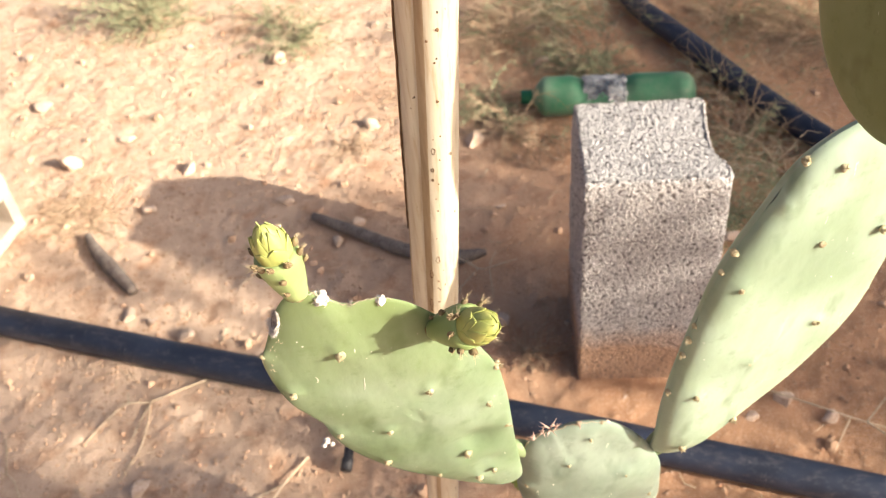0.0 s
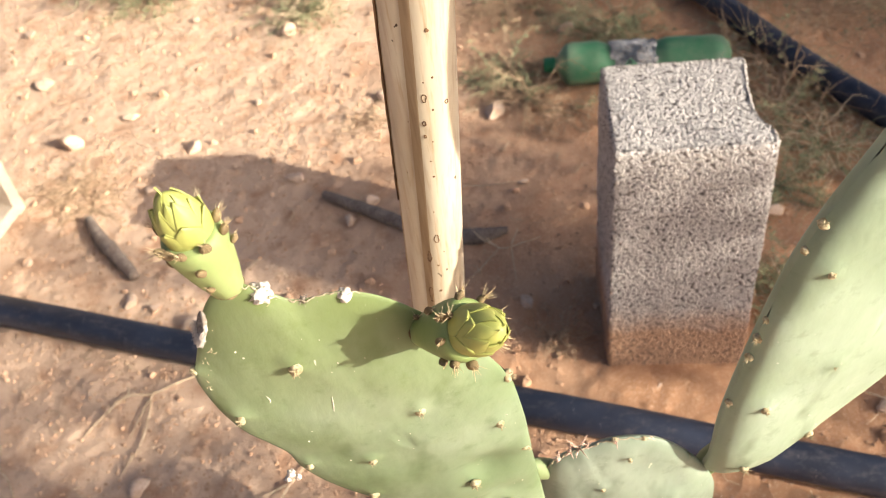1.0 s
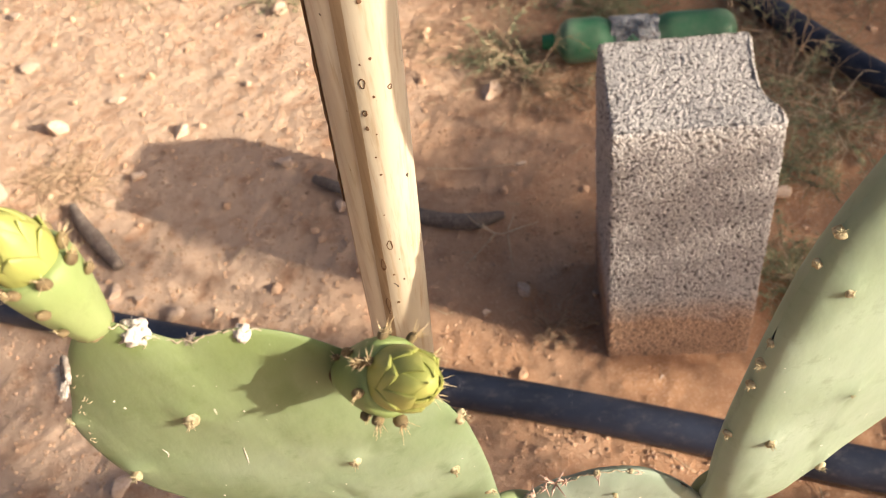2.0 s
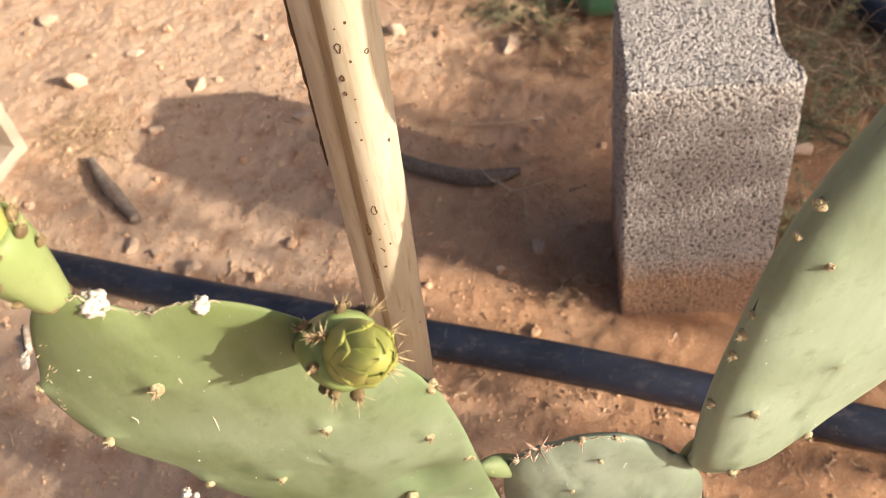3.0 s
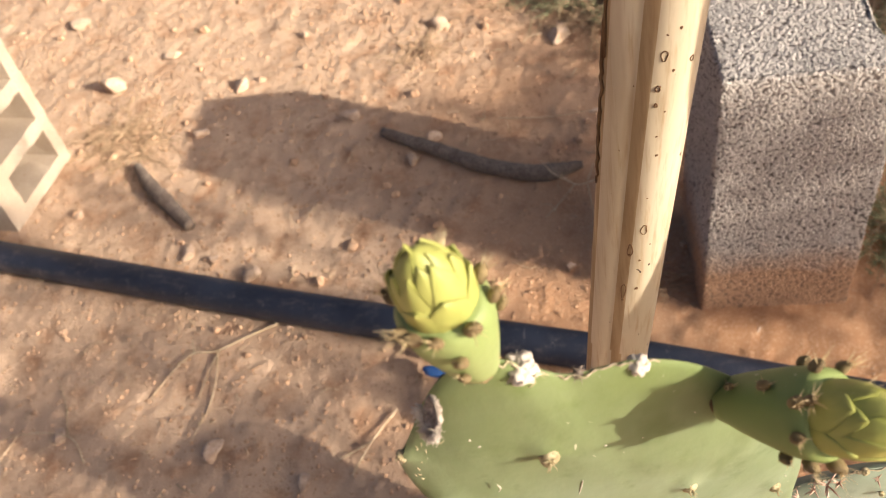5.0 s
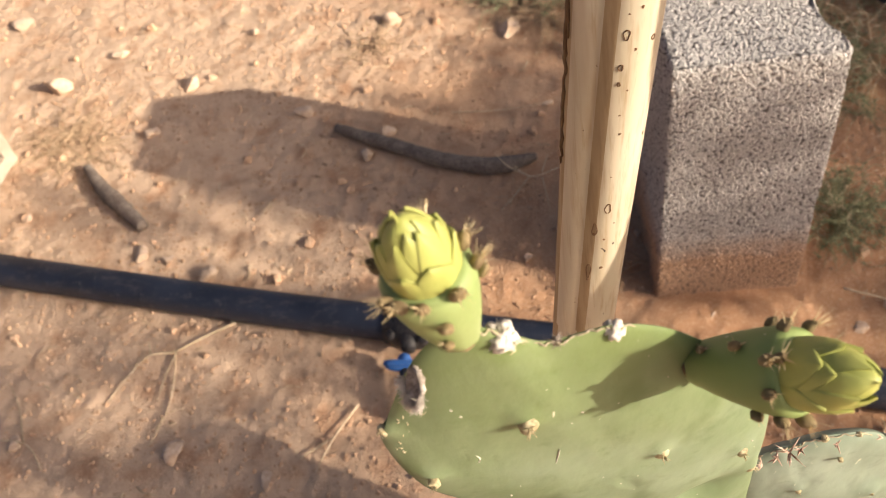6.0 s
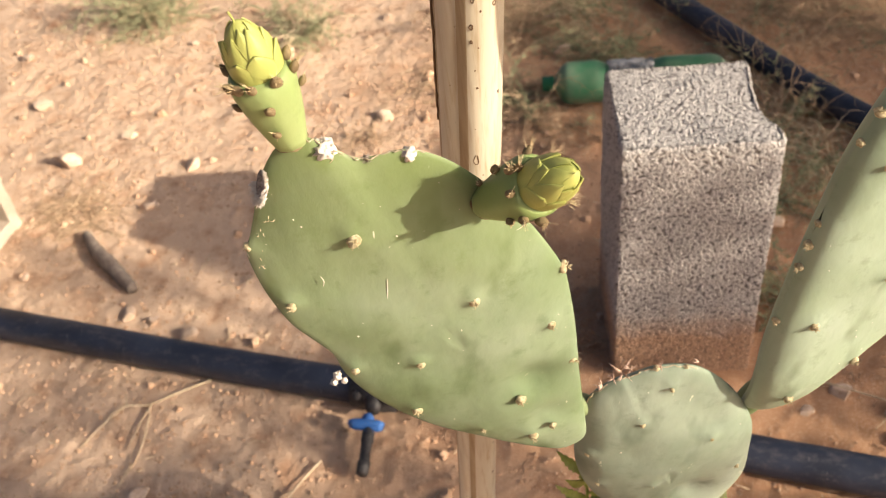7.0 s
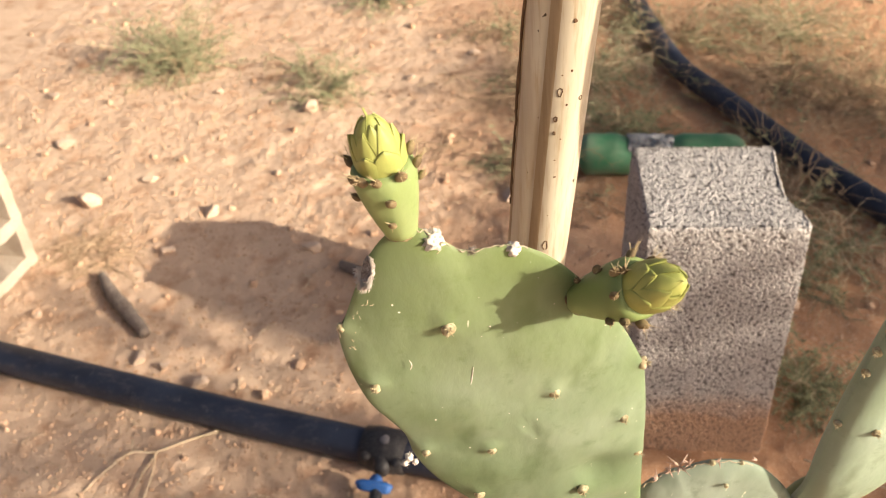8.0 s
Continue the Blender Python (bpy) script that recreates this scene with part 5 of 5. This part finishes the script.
dead_twig([(0.07, 1.70, 0.004), (0.16, 1.705, 0.006), (0.235, 1.712, 0.006)], 0.0012, "thin straight dry stalk on the soil")
dead_twig([(-0.46, 1.02, 0.003), (-0.50, 1.06, 0.004), (-0.58, 1.06, 0.004), (-0.66, 1.02, 0.003)], 0.0014, "thin dry twig on the soil", [[(-0.5, 1.06, 0.003), (-0.53, 1.12, 0.004), (-0.56, 1.16, 0.003)], [(-0.58, 1.06, 0.003), (-0.6, 1.0, 0.003)]])
dead_twig([(-0.03, 1.11, 0.004), (-0.055, 1.06, 0.006), (-0.075, 1.01, 0.004)], 0.0018, "short dry twig beside the drip valve", [[(-0.055, 1.06, 0.005), (-0.1, 1.03, 0.004)]])
dead_twig([(0.63, 1.27, 0.02), (0.72, 1.225, 0.03), (0.80, 1.19, 0.03), (0.9, 1.16, 0.02)], 0.0018, "dry twig beyond the pipe", [[(0.80, 1.19, 0.03), (0.86, 1.26, 0.05), (0.9, 1.33, 0.07)], [(0.78, 1.2, 0.03), (0.75, 1.15, 0.01)], [(0.8, 1.19, 0.03), (0.88, 1.12, 0.02)]])


# ---- weeds ----
def dry_tuft(x, y, size, stems, seed, label, green=0.0, lie=0.6, height=1.0):
    """Wiry stems from one root, some with small green leaves."""
    rng = np.random.RandomState(seed)
    th = thing("weed_tuft", (x, y, gz(x, y)), label, "weed", "low weeds")
    s, g = Shape(), Shape()
    for i in range(int(stems * (1.5 if y > 1.85 and x > 0.1 else 1))):
        w = rng.rand() * 6.283
        d = (math.cos(w), math.sin(w), (0.25 + 0.9 * rng.rand()) * height)
        root = (x + 0.015 * size * rng.randn() * 6, y + 0.015 * size * rng.randn() * 6, gz(x, y))
        leafy = rng.rand() < green
        path = branching(g if leafy else s, root, d, size * (0.6 + 0.8 * rng.rand()), 0.0007 + 0.0005 * rng.rand(), rng, 2 if i % 3 == 0 else 1, lie, 0.75)
        if leafy:
            for p in path[2:]:
                for _ in range(5):
                    e = rng.randn(3)
                    e[2] = abs(e[2])
                    e /= np.linalg.norm(e)
                    L = 0.006 + 0.008 * rng.rand()
                    g.put(*tube([p, p + e * L * 0.5, p + e * L], [0.0005, 0.0009, 0.0002], 4, False))
    if s.n:
        part("dry_growth", s, TWIG if seed % 2 else STRAW, th, "wiry straw-brown stems")
    if g.n:
        part("green_growth", g, HERB, th, "grey-green leafy shoots")


def green_bush(x, y, size, seed, label, stems=70):
    dry_tuft(x, y, size, stems, seed, label, 0.85, 0.35, 1.3)


green_bush(-0.765, 2.50, 0.155, 41, "round grey-green herb growing on bare soil", 110)
dry_tuft(-0.33, 2.36, 0.10, 67, 42, "small pale herb beside a stone", 0.6, 0.5)
dry_tuft(-0.40, 2.47, 0.11, 33, 43, "thin dry weed with wiry stems", 0.2, 0.8)
dry_tuft(0.20, 2.38, 0.16, 90, 45, "tangled dry weed of straw-brown stems", 0.12, 0.9)
dry_tuft(0.33, 2.47, 0.16, 82, 46, "half-green tangled weed behind the bottle", 0.4, 0.7)
dry_tuft(0.40, 2.22, 0.12, 60, 47, "straggling weed against the bottle", 0.45, 0.9)
dry_tuft(0.20, 2.06, 0.10, 42, 49, "low grey-green weed by the bottle cap", 0.5, 0.8)
dry_tuft(0.24, 1.96, 0.12, 33, 51, "sprawling dry weed on the soil", 0.1, 1.0)
dry_tuft(0.32, 1.93, 0.09, 15, 53, "sparse dry weed on the soil", 0.1, 1.0)
dry_tuft(0.72, 2.12, 0.15, 30, 55, "wiry weed grown over the far pipe", 0.15, 0.6)
dry_tuft(0.73, 1.92, 0.15, 60, 57, "green and straw weed behind the block", 0.3, 0.8)
dry_tuft(0.78, 1.80, 0.14, 55, 58, "low green weed behind the block", 0.4, 0.9)
dry_tuft(0.68, 1.70, 0.10, 39, 59, "small weed beside the block", 0.5, 0.9)
dry_tuft(0.66, 1.42, 0.09, 60, 60, "green weed at the foot of the block", 0.75, 0.7)
dry_tuft(0.77, 2.46, 0.20, 90, 61, "dense dry weed beyond the pipe", 0.15, 0.8)
dry_tuft(0.95, 2.45, 0.20, 90, 63, "tangled dry weed beyond the pipe", 0.1, 0.8)
dry_tuft(1.05, 2.30, 0.18, 67, 65, "tangled dry weed beyond the pipe", 0.15, 0.8)
dry_tuft(0.55, 2.72, 0.18, 75, 67, "dry weed beside the far pipe", 0.2, 0.7)
dry_tuft(0.85, 2.75, 0.20, 75, 68, "half-green weed in the sun", 0.5, 0.6)
dry_tuft(0.10, 2.75, 0.14, 52, 69, "thin dry weed on open soil", 0.2, 0.8)
dry_tuft(-0.30, 2.95, 0.12, 52, 70, "small green herb on open soil", 0.6, 0.6)
dry_tuft(0.35, 2.85, 0.15, 60, 71, "dry weed on open soil", 0.15, 0.8)
dry_tuft(0.30, 1.33, 0.06, 24, 73, "small bare dry weed by the block", 0.0, 0.4)
dry_tuft(-0.66, 1.72, 0.09, 60, 75, "patch of dry straw beside the hollow block", 0.0, 1.6, 0.4)
dry_tuft(-0.60, 1.66, 0.07, 33, 77, "patch of dry straw beside the hollow block", 0.0, 1.6, 0.4)
dry_tuft(-0.10, 1.93, 0.07, 24, 79, "flattened dry weed on the soil", 0.0, 1.5, 0.4)
dry_tuft(0.01, 2.12, 0.09, 21, 81, "flattened dry weed on the soil", 0.0, 1.5, 0.4)


def litter():
    """Loose bits of straw strewn about."""
    rng = np.random.RandomState(91)
    s = Shape()
    for _ in range(700):
        x, y = rng.uniform(-1.1, 1.1), rng.uniform(0.9, 2.9)
        if lattice(x * 3 + 15, y * 3 + 8) < 0.45 and rng.rand() < 0.75:
            continue
        w, L = rng.rand() * 6.283, 0.010 + 0.045 * rng.rand() ** 2
        pts = []
        for k in range(4):
            px, py = x + math.cos(w) * L * k / 3, y + math.sin(w) * L * k / 3
            w += 0.3 * rng.randn()
            pts.append((px, py, gz(px, py) + 0.0025 + 0.002 * rng.rand()))
        s.put(*tube(pts, 0.0004 + 0.0005 * rng.rand(), 4))
    tagged(new("straw_litter", s.mesh("straw_litter", STRAW)), "thin bits of dry straw strewn on the soil", "straw", kind="stuff")


litter()
GR = np.random.RandomState(55)
scatter("gravel", 420, 0.004, 0.013, BALL2, GR, CRUMB, "small pinkish clods and gravel on the soil", "gravel", (-1.3, 1.3, 0.85, 3.0), 0.3)
scatter("soil_crumbs", 52000, 0.0011, 0.0040, BALL1, GR, CRUMB, "fine loose soil crumbs", "gravel", (-1.2, 1.2, 0.85, 2.9), 0.26)


# ---- unseen low tree, added to shade the row ----
def shade_tree():
    rng = np.random.RandomState(23)
    th = thing("shade_tree", (4.5, 0.25, 0.0), "unseen low tree with small grey-green leaves, added to cast shade", "tree")
    s = Shape()
    s.put(*tube(spline([(4.5, 0.25, -0.05), (4.52, 0.27, 0.5), (4.46, 0.22, 1.0)], 14), np.linspace(0.075, 0.05, 14), 12))
    part("trunk", s, WOOD, th)
    for end in ((4.4, 1.2, 1.75), (4.6, 0.75, 1.85), (4.5, 0.1, 1.8), (4.45, -0.6, 2.0), (4.6, -1.1, 2.1)):
        mid = ((4.46 + end[0]) / 2 + 0.1, (0.22 + end[1]) / 2, 1.45)
        part("limb", Shape().put(*tube(spline([(4.46, 0.22, 0.95), mid, end], 12), np.linspace(0.035, 0.01, 12), 8)), WOOD, th)
    leaves = Shape()

    def leaf(p):
        d = Vector(rng.randn(3)).normalized()
        e = d.orthogonal().normalized()
        L, w = 0.05 + 0.03 * rng.rand(), 0.011 + 0.006 * rng.rand()
        p = Vector(p)
        leaves.put([p, p + d * L * 0.5 + e * w, p + d * L, p + d * L * 0.5 - e * w, p + d * L * 0.5 + d.cross(e) * w * 0.4], [(0, 1, 4), (1, 2, 4), (2, 3, 4), (3, 0, 4)])

    # leaf clumps placed along the sun's rays to shape the shade on the ground
    for y0, y1, lo, hi, count in ((-0.27, 0.98, 1.15, 1.94, 4400), (-0.27, -0.12, 1.88, 2.02, 150), (-1.30, -0.38, 1.75, 2.40, 1000)):
        for _ in range(count):
            y = rng.uniform(y0, y1)
            top = hi + (0.14 * max(0.0, (0.15 - y) / 0.42) if y > -0.4 else 0.0) + 0.10 * (float(lattice(y * 6 + 3, 4.2)) - 0.5) + 0.03 * rng.randn()
            leaf(Vector((4.5 + 0.10 * rng.randn(), y, lo + (top - lo) * rng.rand() ** 0.8)) + SUN * float(np.clip(0.40 * rng.randn(), -0.9, 0.9)))
    part("crown", leaves, HERB, th)


shade_tree()
